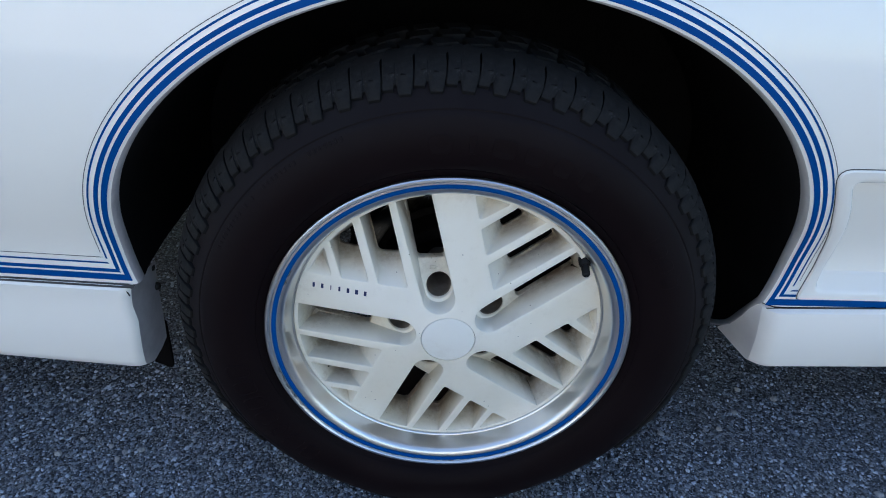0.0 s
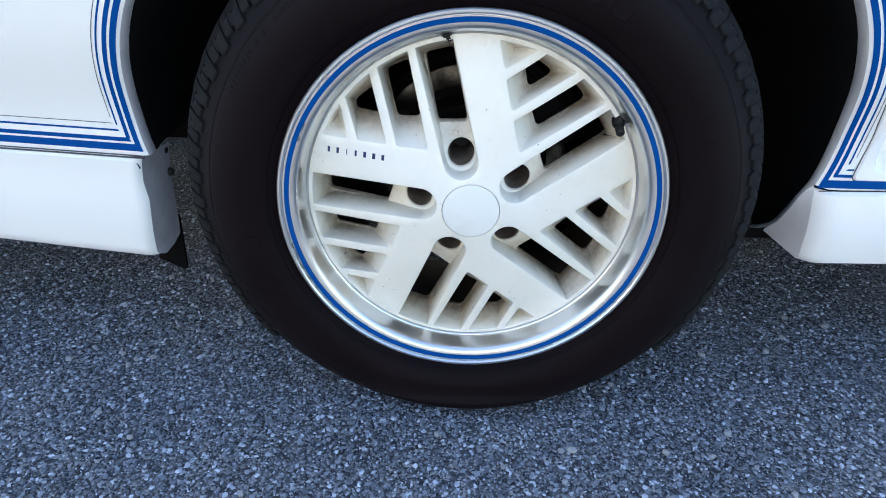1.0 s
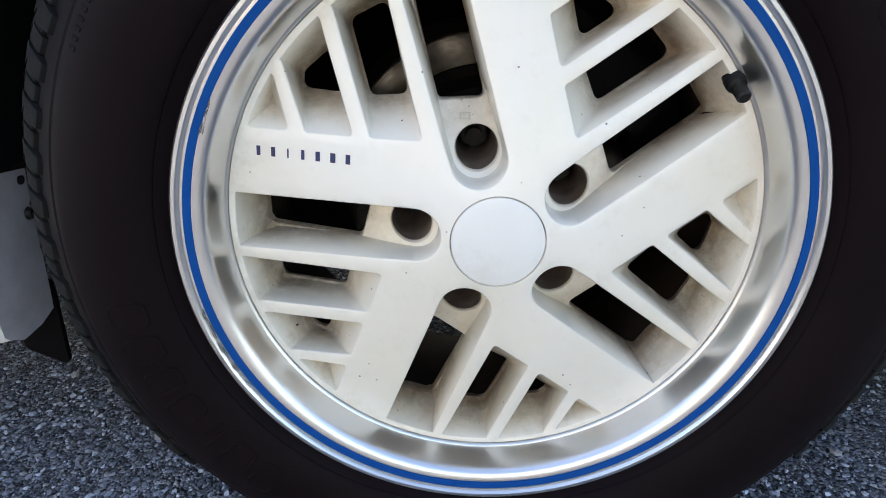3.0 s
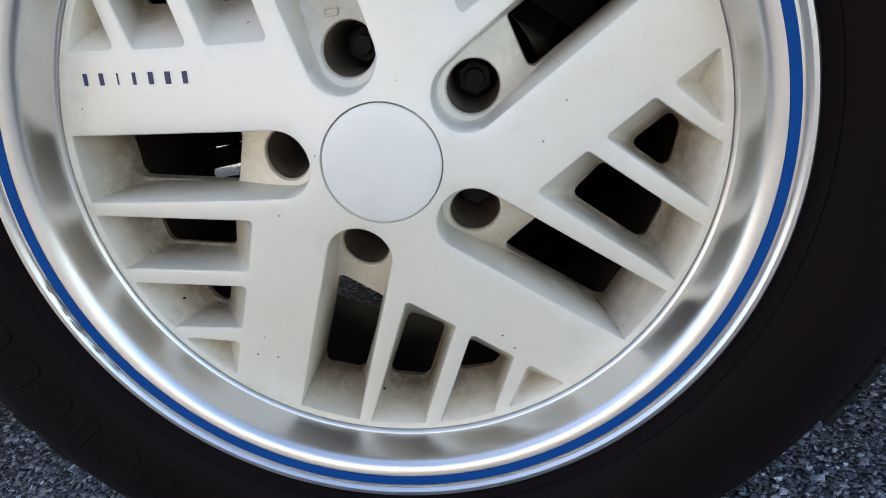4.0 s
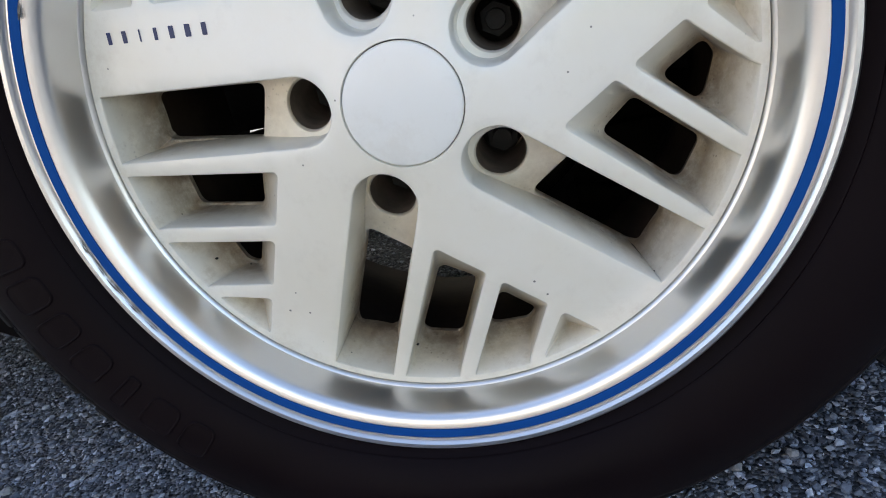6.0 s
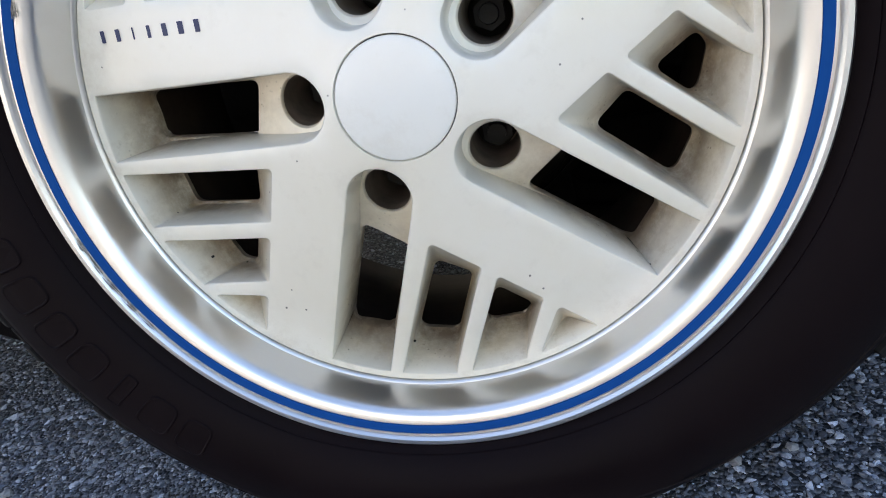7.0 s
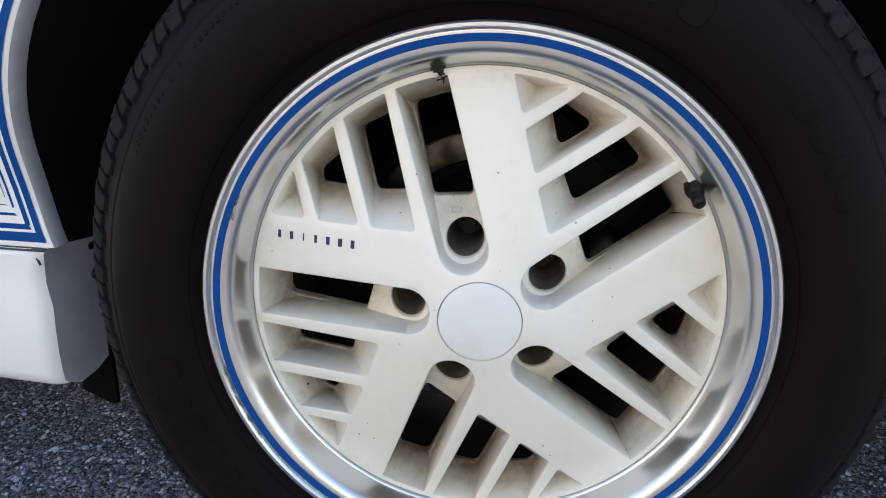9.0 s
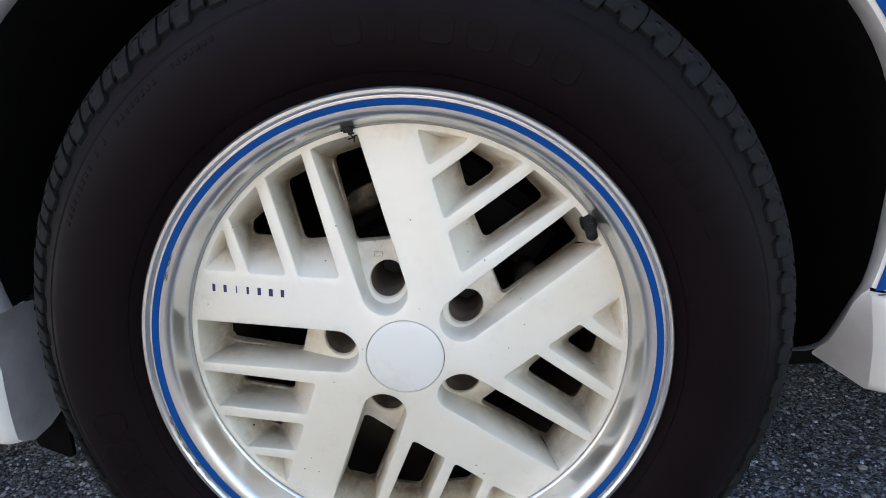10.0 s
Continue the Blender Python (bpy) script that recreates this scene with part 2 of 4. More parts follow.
def grown(loop, d):
    """The loop moved outward by d."""
    n, out = len(loop), []
    area = sum(loop[i].x * loop[(i + 1) % n].y - loop[(i + 1) % n].x * loop[i].y for i in range(n))
    sign = 1 if area > 0 else -1
    for i in range(n):
        t = (loop[(i + 1) % n] - loop[i - 1]).normalized()
        out.append(loop[i] + sign * d * Vector((t.y, -t.x)))
    return out


def inside(p, loop):
    c, n = False, len(loop)
    for i in range(n):
        a, b = loop[i], loop[i - 1]
        if (a.y > p.y) != (b.y > p.y) and p.x < (b.x - a.x) * (p.y - a.y) / (b.y - a.y) + a.x:
            c = not c
    return c


def sheet(outer, holes, extra=()):
    """Triangles that fill the outer loop but for the holes: points, faces."""
    pts, edges = [], []
    for loop in (outer, *holes):
        k = len(pts)
        pts += loop
        edges += [(k + i, k + (i + 1) % len(loop)) for i in range(len(loop))]
    pts += list(extra)
    v, _, f, *_ = delaunay_2d_cdt(pts, edges, [], 0, 1e-7)
    keep = []
    for tri in f:
        c = (v[tri[0]] + v[tri[1]] + v[tri[2]]) / 3
        if inside(c, outer) and not any(inside(c, h) for h in holes):
            keep.append(tri)
    return v, keep


# ---- ground ----
def build_ground():
    bm = bmesh.new()
    marks = [-300, -60, -15, -4, -1.6]
    xs = marks + [-1.5 + 0.05 * i for i in range(61)] + [-v for v in reversed(marks)]
    ys = [-300, -60, -15, -4, -1.2] + [-1.0 + 0.05 * i for i in range(53)] + [2, 4, 15, 60, 300]
    grid = [[bm.verts.new((x, y, 0.0015 * noise.noise((x * 6, y * 6, 0)) if abs(x) < 1.6 and -1.1 < y < 1.7 else 0)) for x in xs] for y in ys]
    for j in range(len(ys) - 1):
        for i in range(len(xs) - 1):
            bm.faces.new((grid[j][i], grid[j][i + 1], grid[j + 1][i + 1], grid[j + 1][i]))
    ob = new("ground", finish(bm, "ground", ASPHALT))
    tagged(ob, "grey coarse worn asphalt of a parking area", "asphalt", kind="structure")


def rock_shape(rng, rough=0.42):
    """Corners of a small crushed stone, one unit across."""
    bm = bmesh.new()
    bmesh.ops.create_icosphere(bm, subdivisions=1, radius=0.5)
    for v in bm.verts:
        v.co *= 1 + rng.uniform(-rough, rough)
    sx, sy = rng.uniform(0.75, 1.2), rng.uniform(0.75, 1.2)
    co = [(v.co.x * sx, v.co.y * sy, v.co.z * 0.7) for v in bm.verts]
    fa = [tuple(v.index for v in f.verts) for f in bm.faces]
    bm.free()
    return np.array(co), np.array(fa)


def build_chippings():
    rng = random.Random(4)
    shapes = [rock_shape(rng) for _ in range(14)]
    verts, faces, k = [], [], 0
    for _ in range(112000):
        x, y = rng.uniform(-1.0, 0.9), rng.uniform(-0.24, 0.62)
        if rng.random() < 0.30:
            y = rng.uniform(-0.24, 0.2)
        elif rng.random() < 0.16:
            x, y = rng.uniform(-1.1, 0.5), rng.uniform(0.62, 1.15)
        s = 0.0017 + 0.0045 * rng.random() ** 3.1
        co, fa = shapes[rng.randrange(14)]
        a, tip = rng.uniform(0, 6.28), rng.uniform(-0.5, 0.5)
        c, d = math.cos(a), math.sin(a)
        r = np.array([[c, -d * math.cos(tip), d * math.sin(tip)], [d, c * math.cos(tip), -c * math.sin(tip)], [0, math.sin(tip), math.cos(tip)]])
        verts.append((co * s) @ r.T + (x, y, s * rng.uniform(-0.05, 0.24)))
        faces.append(fa + k)
        k += len(co)
    for _ in range(9000):
        s = 0.0024 + 0.0048 * rng.random() ** 2.4
        co, fa = shapes[rng.randrange(14)]
        a = rng.uniform(0, 6.28)
        c, d = math.cos(a), math.sin(a)
        verts.append((co * s) @ np.array([[c, d, 0], [-d, c, 0], [0, 0, 1]]) + (rng.uniform(-1.0, -0.28), rng.uniform(0.12, 1.2), s * 0.2))
        faces.append(fa + k)
        k += len(co)
    mesh = bpy.data.meshes.new("chippings")
    mesh.from_pydata(np.concatenate(verts).tolist(), [], np.concatenate(faces).tolist())
    mesh.materials.append(FINE)
    tagged(new("chippings", mesh), "small dark crushed stones set in the asphalt", "gravel", kind="stuff")


def build_pebbles():
    rng = random.Random(11)
    meshes = []
    for i in range(6):
        co, fa = rock_shape(rng, 0.22)
        mesh = bpy.data.meshes.new("pebble")
        mesh.from_pydata(co.tolist(), [], fa.tolist())
        mesh.materials.append(PALE)
        meshes.append(mesh)
    spots = [(0.1297, -0.0677, 0.013), (-0.341, 0.161, 0.012), (0.345, 0.118, 0.012), (0.4427, 0.13, 0.011), (-0.55, 0.064, 0.011), (-0.436, 0.075, 0.011)]
    spots += [(rng.uniform(-0.8, 0.8), rng.uniform(-0.2, 0.45), rng.uniform(0.006, 0.012)) for _ in range(110)]
    for x, y, s in spots:
        if abs(x) < 0.14 and y > -0.03:
            continue
        ob = new("pebble", meshes[rng.randrange(6)])
        ob.matrix_world = pose(x, y, s * 0.27, rng.uniform(-15, 15), rng.uniform(-15, 15), rng.uniform(0, 360)) @ Matrix.Diagonal((s, s, s, 1))
        tagged(ob, "small pale grey pebble on the asphalt", "pebble", "loose pebbles")


def build_wall():
    """Unseen pale sunlit wall behind the camera, added to bounce warm light."""
    bm = bmesh.new()
    box(bm, (32, 0.3, 4.2), pose(-15.5, -9.0, 2.1), 0.02)
    tagged(new("wall_south", finish(bm, "wall_south", STUCCO)), "plain cream stucco wall, unseen, added to bounce sunlight", "wall", kind="structure")


build_wall()
build_ground()
build_chippings()
build_pebbles()

# ---- car ----
car = tagged(new("car"), "parked white car with blue pinstripes and lower body skirts", "car")
EDGE_X, EDGE_Z, EDGE_A = 0.012, 0.075, 0.381      # wheel opening: centre and half width, from the hub


def side_y(z):
    """Depth of the body side over the height from the hub: tucked under below, fullest over the hub, leaning in above."""
    heights = (-0.2, 0.03, 0.06, 0.08, 0.10, 0.14, 0.18, 0.22, 0.26, 0.30, 0.36, 0.45, 0.60, 0.75)
    depths = (0.053, 0.054, 0.0545, 0.0525, 0.0475, 0.0335, 0.022, 0.0145, 0.0110, 0.0118, 0.0195, 0.040, 0.085, 0.13)
    return sum(float(np.interp(z + d, heights, depths)) for d in (-0.016, -0.008, 0, 0.008, 0.016)) / 5


def opening(n=121, grow=0.0):
    """The edge of the wheel opening, from the lower left over the top to the lower right."""
    out = []
    for i in range(n):
        a = radians(189.2 - 201.4 * i / (n - 1))
        x = EDGE_X + EDGE_A * math.cos(a)
        s = math.sin(a)
        z = EDGE_Z + (0.303 + 0.003 * math.cos(a)) * s if s > 0 else EDGE_Z + 0.25 * s
        out.append(Vector((x, z)))
    if not grow:
        return out
    res = []
    for i in range(n):
        t = (out[min(i + 1, n - 1)] - out[max(i - 1, 0)]).normalized()
        res.append(out[i] + grow * Vector((-t.y, t.x)))
    return res


def sill_z(x):
    """Height of the seam over the skirts, from the hub."""
    return 0.0355 + 0.05 * (-0.366 - x) if x < 0 else 0.0165 + 0.02 * (x - 0.386)


def tail(t, w):
    """Way of the opening's lip below the body side, curling in toward the wheel; w: 0 at its outer edge, 1 at its inner edge."""
    at = (0, 0.15, 0.4, 0.65, 0.85, 1)
    outer = ((0, -0.005, -0.004, -0.001, -0.004, -0.0105), (0, 0.010, 0.025, 0.045, 0.065, 0.090), (0, -0.013, -0.040, -0.068, -0.089, -0.101))
    inner = ((0, 0.002, 0.005, 0.006, 0.003, -0.002), (0, 0.010, 0.033, 0.055, 0.072, 0.086), (0, -0.013, -0.045, -0.079, -0.093, -0.101))
    return tuple(float(np.interp(t, at, a)) * (1 - w) + float(np.interp(t, at, b)) * w for a, b in zip(outer, inner))


def set_back(ob):
    """Behind the wheel the body side stands a little farther in than before it."""
    heart = Vector((0, -0.57, 0.3222))
    for o in (ob, *ob.children_recursive):
        for v in o.data.vertices:
            k = min(max(v.co.x / 0.40, 0), 1)
            v.co = heart + (v.co - heart) * (1 + 0.034 * k * k * (3 - 2 * k))


def turned_in(p):
    """The lip is rolled less deep on the side where it runs out into the tail."""
    k = min(max((0.16 - p.y) / 0.14, 0), 1) if p.x > 0 else 0
    return 1 - 0.30 * k


def ribbon(o1, o2, proud, first=0, last=121):
    bm = bmesh.new()
    a, b = opening(121, o1)[first:last], opening(121, o2)[first:last]
    rows = [[bm.verts.new((p.x, side_y(p.y) - proud, p.y)) for p in line] for line in (a, b)]
    for i in range(len(a) - 1):
        bm.faces.new((rows[0][i], rows[0][i + 1], rows[1][i + 1], rows[1][i]))
    return bm


def panel_line():
    """Outline of the moulded panel behind the wheel opening."""
    return rounded([(0.4205, 0.0292, 0.006), (0.95, 0.029, 0.012), (0.95, 0.2165, 0.012), (0.3795, 0.2165, 0.013), (0.3985, 0.1731, 0.2), (0.4186, 0.1229, 0.2), (0.4262, 0.0765, 0.1)], 6, 8)


def cut_panel(bm, line):
    """Opens the body side where the sunken panel sits, and closes the rest up to the panel's outline."""
    cut = grown(line, 0.003)
    gone, count = [], {}
    for f in bm.faces:
        pts = [Vector((v.co.x, v.co.z)) for v in f.verts]
        probes = pts + [(a + b) / 2 for a, b in zip(pts, pts[1:] + pts[:1])] + [sum(pts, Vector((0, 0))) / len(pts)]
        if any(inside(p, cut) for p in probes) or any(inside(p, pts) for p in cut):
            gone.append(f)
            keys = [(round(p.x, 6), round(p.y, 6)) for p in pts]
            for a, b in zip(keys, keys[1:] + keys[:1]):
                if a != b:
                    e = (min(a, b), max(a, b))
                    count[e] = count.get(e, 0) + 1
    after = {}
    for (a, b), k in count.items():
        if k == 1:
            after.setdefault(a, []).append(b)
            after.setdefault(b, []).append(a)
    loops, seen = [], set()
    for start in after:
        if start in seen:
            continue
        loop, here = [], start
        while here is not None:
            loop.append(here)
            seen.add(here)
            here = next((p for p in after[here] if p not in seen), None)
        loops.append([Vector(p) for p in loop])
    outer = max(loops, key=len)
    bmesh.ops.delete(bm, geom=gone, context="FACES")
    hole = grown(line, -0.0005)
    spread = [Vector((0.36 + 0.012 * i, 0.02 + 0.012 * k)) for i in range(60) for k in range(28)]
    near = grown(line, 0.004)
    spread = [p for p in spread if inside(p, outer) and not inside(p, near) and min((p - q).length for q in outer) > 0.004]
    pts, tris = sheet(outer, [hole], spread)
    vs = [bm.verts.new((p.x, side_y(p.y), p.y)) for p in pts]
    for tri in tris:
        bm.faces.new([vs[i] for i in tri])
    bmesh.ops.remove_doubles(bm, verts=bm.verts, dist=0.00004)


def build_body():
    edge = opening()
    n = len(edge)
    bm = bmesh.new()
    reach = [0.0, 0.002, 0.006, 0.015, 0.03, 0.06, 0.1, 0.16, 0.26]
    rows = []
    for d in reach:
        line = opening(n, d)
        rows.append([bm.verts.new((p.x, side_y(max(p.y, 0)) + (0.002 if d == 0 else 0.0005 if d == 0.002 else 0), max(p.y, sill_z(p.x)))) for p in line])
    left, right, top = -1.9, 2.6, 0.75
    far = []
    for i, p in enumerate(edge):
        t = i / (n - 1)
        if t < 0.28:
            q = (left, sill_z(-0.5) + (top - 0.04) * t / 0.28)
        elif t > 0.72:
            q = (right, 0.03 + (top - 0.03) * (1 - t) / 0.28)
        else:
            q = (left + (right - left) * (t - 0.28) / 0.44, top)
        far.append(q)
    for k in (0.12, 0.3, 0.6, 1.0):
        last = opening(n, reach[-1])
        row = []
        for p, q in zip(last, far):
            x, z = p.x + (q[0] - p.x) * k, p.y + (q[1] - p.y) * k
            z = max(z, sill_z(max(min(x, 0.6), -0.6)))
            row.append(bm.verts.new((x, side_y(z), z)))
        rows.append(row)
    for a, b in zip(rows, rows[1:]):
        for i in range(n - 1):
            bm.faces.new((a[i], a[i + 1], b[i + 1], b[i]))
    cut_panel(bm, panel_line())
    bmesh.ops.recalc_face_normals(bm, faces=bm.faces)
    body = part("body_side", bm, PAINT, car, "glossy white body side with round wheel opening", 50)
    body.location.z = HUB
    # rolled inner edge of the opening, drawn out into a tail where it meets the skirt
    lines = []
    for w, g, dy in ((0.0, 0.0, 0.002), (0.12, -0.0012, 0.0035), (0.4, -0.0022, 0.008), (0.8, -0.0022, 0.015), (1.0, -0.0010, 0.019)):
        row = [(p.x, side_y(p.y) + dy * turned_in(p), p.y) for p in opening(n, g)]
        x, y, z = row[-1]
        for k in range(1, 11):
            dx, dd, dz = tail(k / 10, w)
            row.append((x + dx, y + dd, z + dz))
        lines.append(row)
    # the front half is darker: shade in the colour besides the grime
    for first, last, mat, label in ((0, 50, SHADE_GREY, "rolled lip of the wheel opening, greyed by dirt and painted shade"), (50, len(lines[0]) - 1, SHADE_PALE, "white rolled lip of the wheel opening, greyed by grime and painted shade")):
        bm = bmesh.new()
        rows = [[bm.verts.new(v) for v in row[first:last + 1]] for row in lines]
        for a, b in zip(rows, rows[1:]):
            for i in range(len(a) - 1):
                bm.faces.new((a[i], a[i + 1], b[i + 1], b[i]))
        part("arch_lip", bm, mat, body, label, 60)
    # stripes round the opening, each turning into its stripe along the sill
    stripes = ((0.0028, 0.0088, 0.0046, 0.0130, 0.0030, 0.0125, BLUE), (0.0114, 0.0158, 0.0155, 0.0202, 0.0160, 0.0195, BLUE),
               (0.0203, 0.0222, 0.0272, 0.0295, 0.0240, 0.0260, BLUE), (0.0252, 0.0259, 0.0360, 0.0368, 0.0330, 0.0337, LINE))
    for k, (o1, o2, lo, hi, rlo, rhi, mat) in enumerate(stripes):
        line = opening(n, o1)
        first = next(i for i, p in enumerate(line) if p.y > sill_z(p.x) + lo + 0.001)
        last = next(i for i, p in reversed(list(enumerate(line))) if p.y > sill_z(p.x) + rlo + 0.001)
        part("pinstripe", ribbon(o1, o2, 0.0004, first, last + 1), mat, body, "dark pinstripe" if mat is LINE else "blue pinstripe")
        x0, x1 = line[first].x, line[last].x
        bm = bmesh.new()
        low, high = [], []
        for i in range(21):
            x = x0 + 0.0004 - 1.4 * (i / 20) ** 2
            z = sill_z(max(x, -0.9))
            low.append(bm.verts.new((x, side_y(z + lo) - 0.0006, z + lo)))
            high.append(bm.verts.new((x - (0.002 if i == 0 else 0), side_y(z + hi) - 0.0006, z + hi)))
        for i in range(20):
            bm.faces.new((low[i], low[i + 1], high[i + 1], high[i]))
        part("sill_stripe", bm, mat, body)
        if k < 3:
            bm = bmesh.new()
            far_x, z = 2.4 if k == 0 else 0.4200, sill_z(0.39)
            bm.faces.new([bm.verts.new((x, side_y(z + h) - 0.0006, z + h)) for x, h in ((x1 - 0.0004, rlo), (far_x, rlo), (far_x, rhi), (x1 + 0.002, rhi))])
            part("sill_stripe", bm, mat, body)
    # moulded panel behind the opening
    line = panel_line()
    inner = rounded([(0.4355, 0.0390, 0.016), (0.935, 0.040, 0.012), (0.935, 0.2060, 0.012), (0.3965, 0.2060, 0.013), (0.4235, 0.1497, 0.2), (0.4335, 0.1047, 0.2)], 6, 8)
    inner = grown(inner, -0.002)
    bm = bmesh.new()
    for steps in (((line, 0.0, 0.0), (line, -0.0004, -0.0018), (line, -0.0018, -0.003)), ((inner, 0.002, -0.003), (inner, 0.0, -0.0022), (inner, -0.003, 0.0015), (inner, -0.0105, 0.019), (inner, -0.015, 0.0235))):
        rows = [[bm.verts.new((p.x, side_y(p.y) + dy, p.y)) for p in grown(base, d)] for base, d, dy in steps]
        for a, b in zip(rows, rows[1:]):
            for i in range(len(a)):
                k = (i + 1) % len(a)
                bm.faces.new((a[i], a[k], b[k], b[i]))
    fills = ((grown(line, -0.0018), [grown(inner, 0.002)], -0.003), (grown(inner, -0.015), [], 0.0235))
    for outer, holes, dy in fills:
        spread = [Vector((0.38 + 0.03 * i, 0.03 + 0.012 * j)) for i in range(19) for j in range(17)]
        spread = [p for p in spread if inside(p, grown(outer, -0.003)) and not any(inside(p, grown(h, 0.003)) for h in holes)]
        pts, tris = sheet(outer, holes, spread)
        vs = [bm.verts.new((p.x, side_y(p.y) + dy, p.y)) for p in pts]
        for tri in tris:
            bm.faces.new([vs[i] for i in tri])
    bmesh.ops.remove_doubles(bm, verts=bm.verts, dist=0.0001)
    bmesh.ops.recalc_face_normals(bm, faces=bm.faces)
    part("side_moulding", bm, PAINT, body, "raised white moulding with a sunken panel", 40)
    bm = bmesh.new()
    rows = [[bm.verts.new((p.x, side_y(p.y) - 0.0004, p.y)) for p in grown(line, d)] for d in (-0.0004, 0.0010)]
    for i in range(len(line)):
        k = (i + 1) % len(line)
        bm.faces.new((rows[0][i], rows[0][k], rows[1][k], rows[1][i]))
    part("moulding_seam", bm, SEAM, body)
    set_back(body)


def build_skirts():
    """Lower body skirts before and behind the wheel, each a hollow moulding with an end face."""
    profile = [(0.0, 0.004), (-0.0015, 0.001), (-0.004, -0.002), (-0.014, -0.003), (-0.027, -0.004), (-0.045, -0.0045), (-0.062, -0.004), (-0.082, -0.0015), (-0.100, 0.001), (-0.108, 0.003), (-0.1125, 0.009), (-0.1125, 0.020), (-0.1090, 0.030)]
    low = 11      # the rows down to the lower edge
    for side in (-1, 1):
        bm = bmesh.new()
        rows = []
        stations = [0.0, 0.0015, 0.004, 0.008, 0.013, 0.02, 0.03, 0.1, 0.2, 0.5, 1.4]
        for s in stations:
            row = []
            for k, (dz, dy) in enumerate(profile):
                depth = -dz / 0.1125
                if side < 0:
                    # the front edge is waisted under the seam
                    x = float(np.interp(depth, (0, 0.03, 0.22, 0.42, 0.71, 1), (-0.369, -0.3715, -0.3777, -0.3750, -0.3815, -0.3860))) - s
                    z = sill_z(max(x, -0.9)) + dz * max(1.22 - 0.45 * (-0.386 - x), 0.97)
                    y = 0.046 + 0.006 * min(1, depth / 0.2) + dy + 0.007 * max(0, 1 - s / 0.012) ** 2
                else:
                    x = 0.387 + 0.012 * max(0, depth - 0.1) + s
                    z = sill_z(min(x, 0.9)) + dz * 0.85
                    y = 0.046 + dy + 0.013 * max(0, 1 - s / 0.022) ** 2.2
                row.append(bm.verts.new((x, y, z)))
            rows.append(row)
        for a, b in zip(rows, rows[1:]):
            for k in range(len(profile) - 1):
                bm.faces.new((a[k], b[k], b[k + 1], a[k + 1]))
        # end face toward the wheel
        end = bmesh.new()
        first = [end.verts.new(v.co) for v in rows[0][:low]]
        back = []
        for k in range(low):
            depth = -profile[k][0] / 0.1125
            if side < 0:
                at = (0, 0.25, 0.62, 0.93, 1)
                back.append(end.verts.new((float(np.interp(depth, at, (-0.3698, -0.3744, -0.3771, -0.3806, -0.3840))), float(np.interp(depth, (0, 0.93, 1), (0.118, 0.118, 0.080))),
                                           float(np.interp(depth, at, (0.0285, -0.0092, -0.0648, -0.1025, -0.1070))))))
            else:
                dx, dd, dz = tail(0.85 * min(1, k / (low - 2)), 0.0)
                back.append(end.verts.new((0.3845 + dx, 0.057 + dd, 0.0220 + dz - (0.0012 if k < low - 1 else 0.004))))
        for k in range(low - 1):
            end.faces.new((first[k], first[k + 1], back[k + 1], back[k]))
        bmesh.ops.recalc_face_normals(end, faces=end.faces)
        bmesh.ops.recalc_face_normals(bm, faces=bm.faces)
        ob = part("side_skirt", bm, PAINT, car, "white lower body skirt", 40)
        ob.location.z = HUB
        # end faces greyer than the paint, the front one most: shade in the colour
        part("skirt_end", end, SHADE_GREY if side < 0 else SHADE_WHITE, ob, "end face of the skirt, greyed with painted shade", 40)
        bm = bmesh.new()
        x0 = -0.366 if side < 0 else 0.388
        va, vb = [], []
        for s in (0, 0.05, 0.2, 0.6, 1.4):
            x = x0 + side * s
            z = sill_z(max(min(x, 0.9), -0.9))
            va.append(bm.verts.new((x, 0.0465 if side < 0 else 0.0505, z - (0.0012 if side < 0 else 0.0002))))
            vb.append(bm.verts.new((x, 0.0520, z + 0.0004)))
        for i in range(4):
            bm.faces.new((va[i], va[i + 1], vb[i + 1], vb[i]))
        part("skirt_seam", bm, SEAM, ob)
        set_back(ob)
    bm = bmesh.new()
    box(bm, (0.0006, 0.002, 0.008), pose(-0.3755, 0.0495, HUB + 0.0255, 0, -18, 0))
    part("skirt_seam", bm, SEAM, car)
    bm = bmesh.new()
    outline = rounded([(-0.4180, -0.0600, 0.004), (-0.4160, -0.1385, 0.006), (-0.3836, -0.1595, 0.004), (-0.3795, -0.0750, 0.006)], 3, 1)
    sides = [[bm.verts.new((p.x, 0.120 + dy + 0.12 * (p.x + 0.40), p.y)) for p in outline] for dy in (0.0, 0.005)]
    bm.faces.new(sides[0])
    bm.faces.new(sides[1])
    for i in range(len(outline)):
        k = (i + 1) % len(outline)
        bm.faces.new((sides[0][i], sides[0][k], sides[1][k], sides[1][i]))
    bmesh.ops.recalc_face_normals(bm, faces=bm.faces)
    part("splash_flap", bm, FLAP, car, "small black rubber flap behind the skirt").location.z = HUB
    for x, z in ((-0.3725, 0.0211), (-0.3705, -0.0074)):
        bm = bmesh.new()
        bmesh.ops.create_cone(bm, cap_ends=True, segments=14, radius1=0.0055, radius2=0.0042, depth=0.004, matrix=pose(x, 0.111, HUB + z, 0, 90, 0))
        part("skirt_clip", bm, BLACK, car, "black plastic clip")


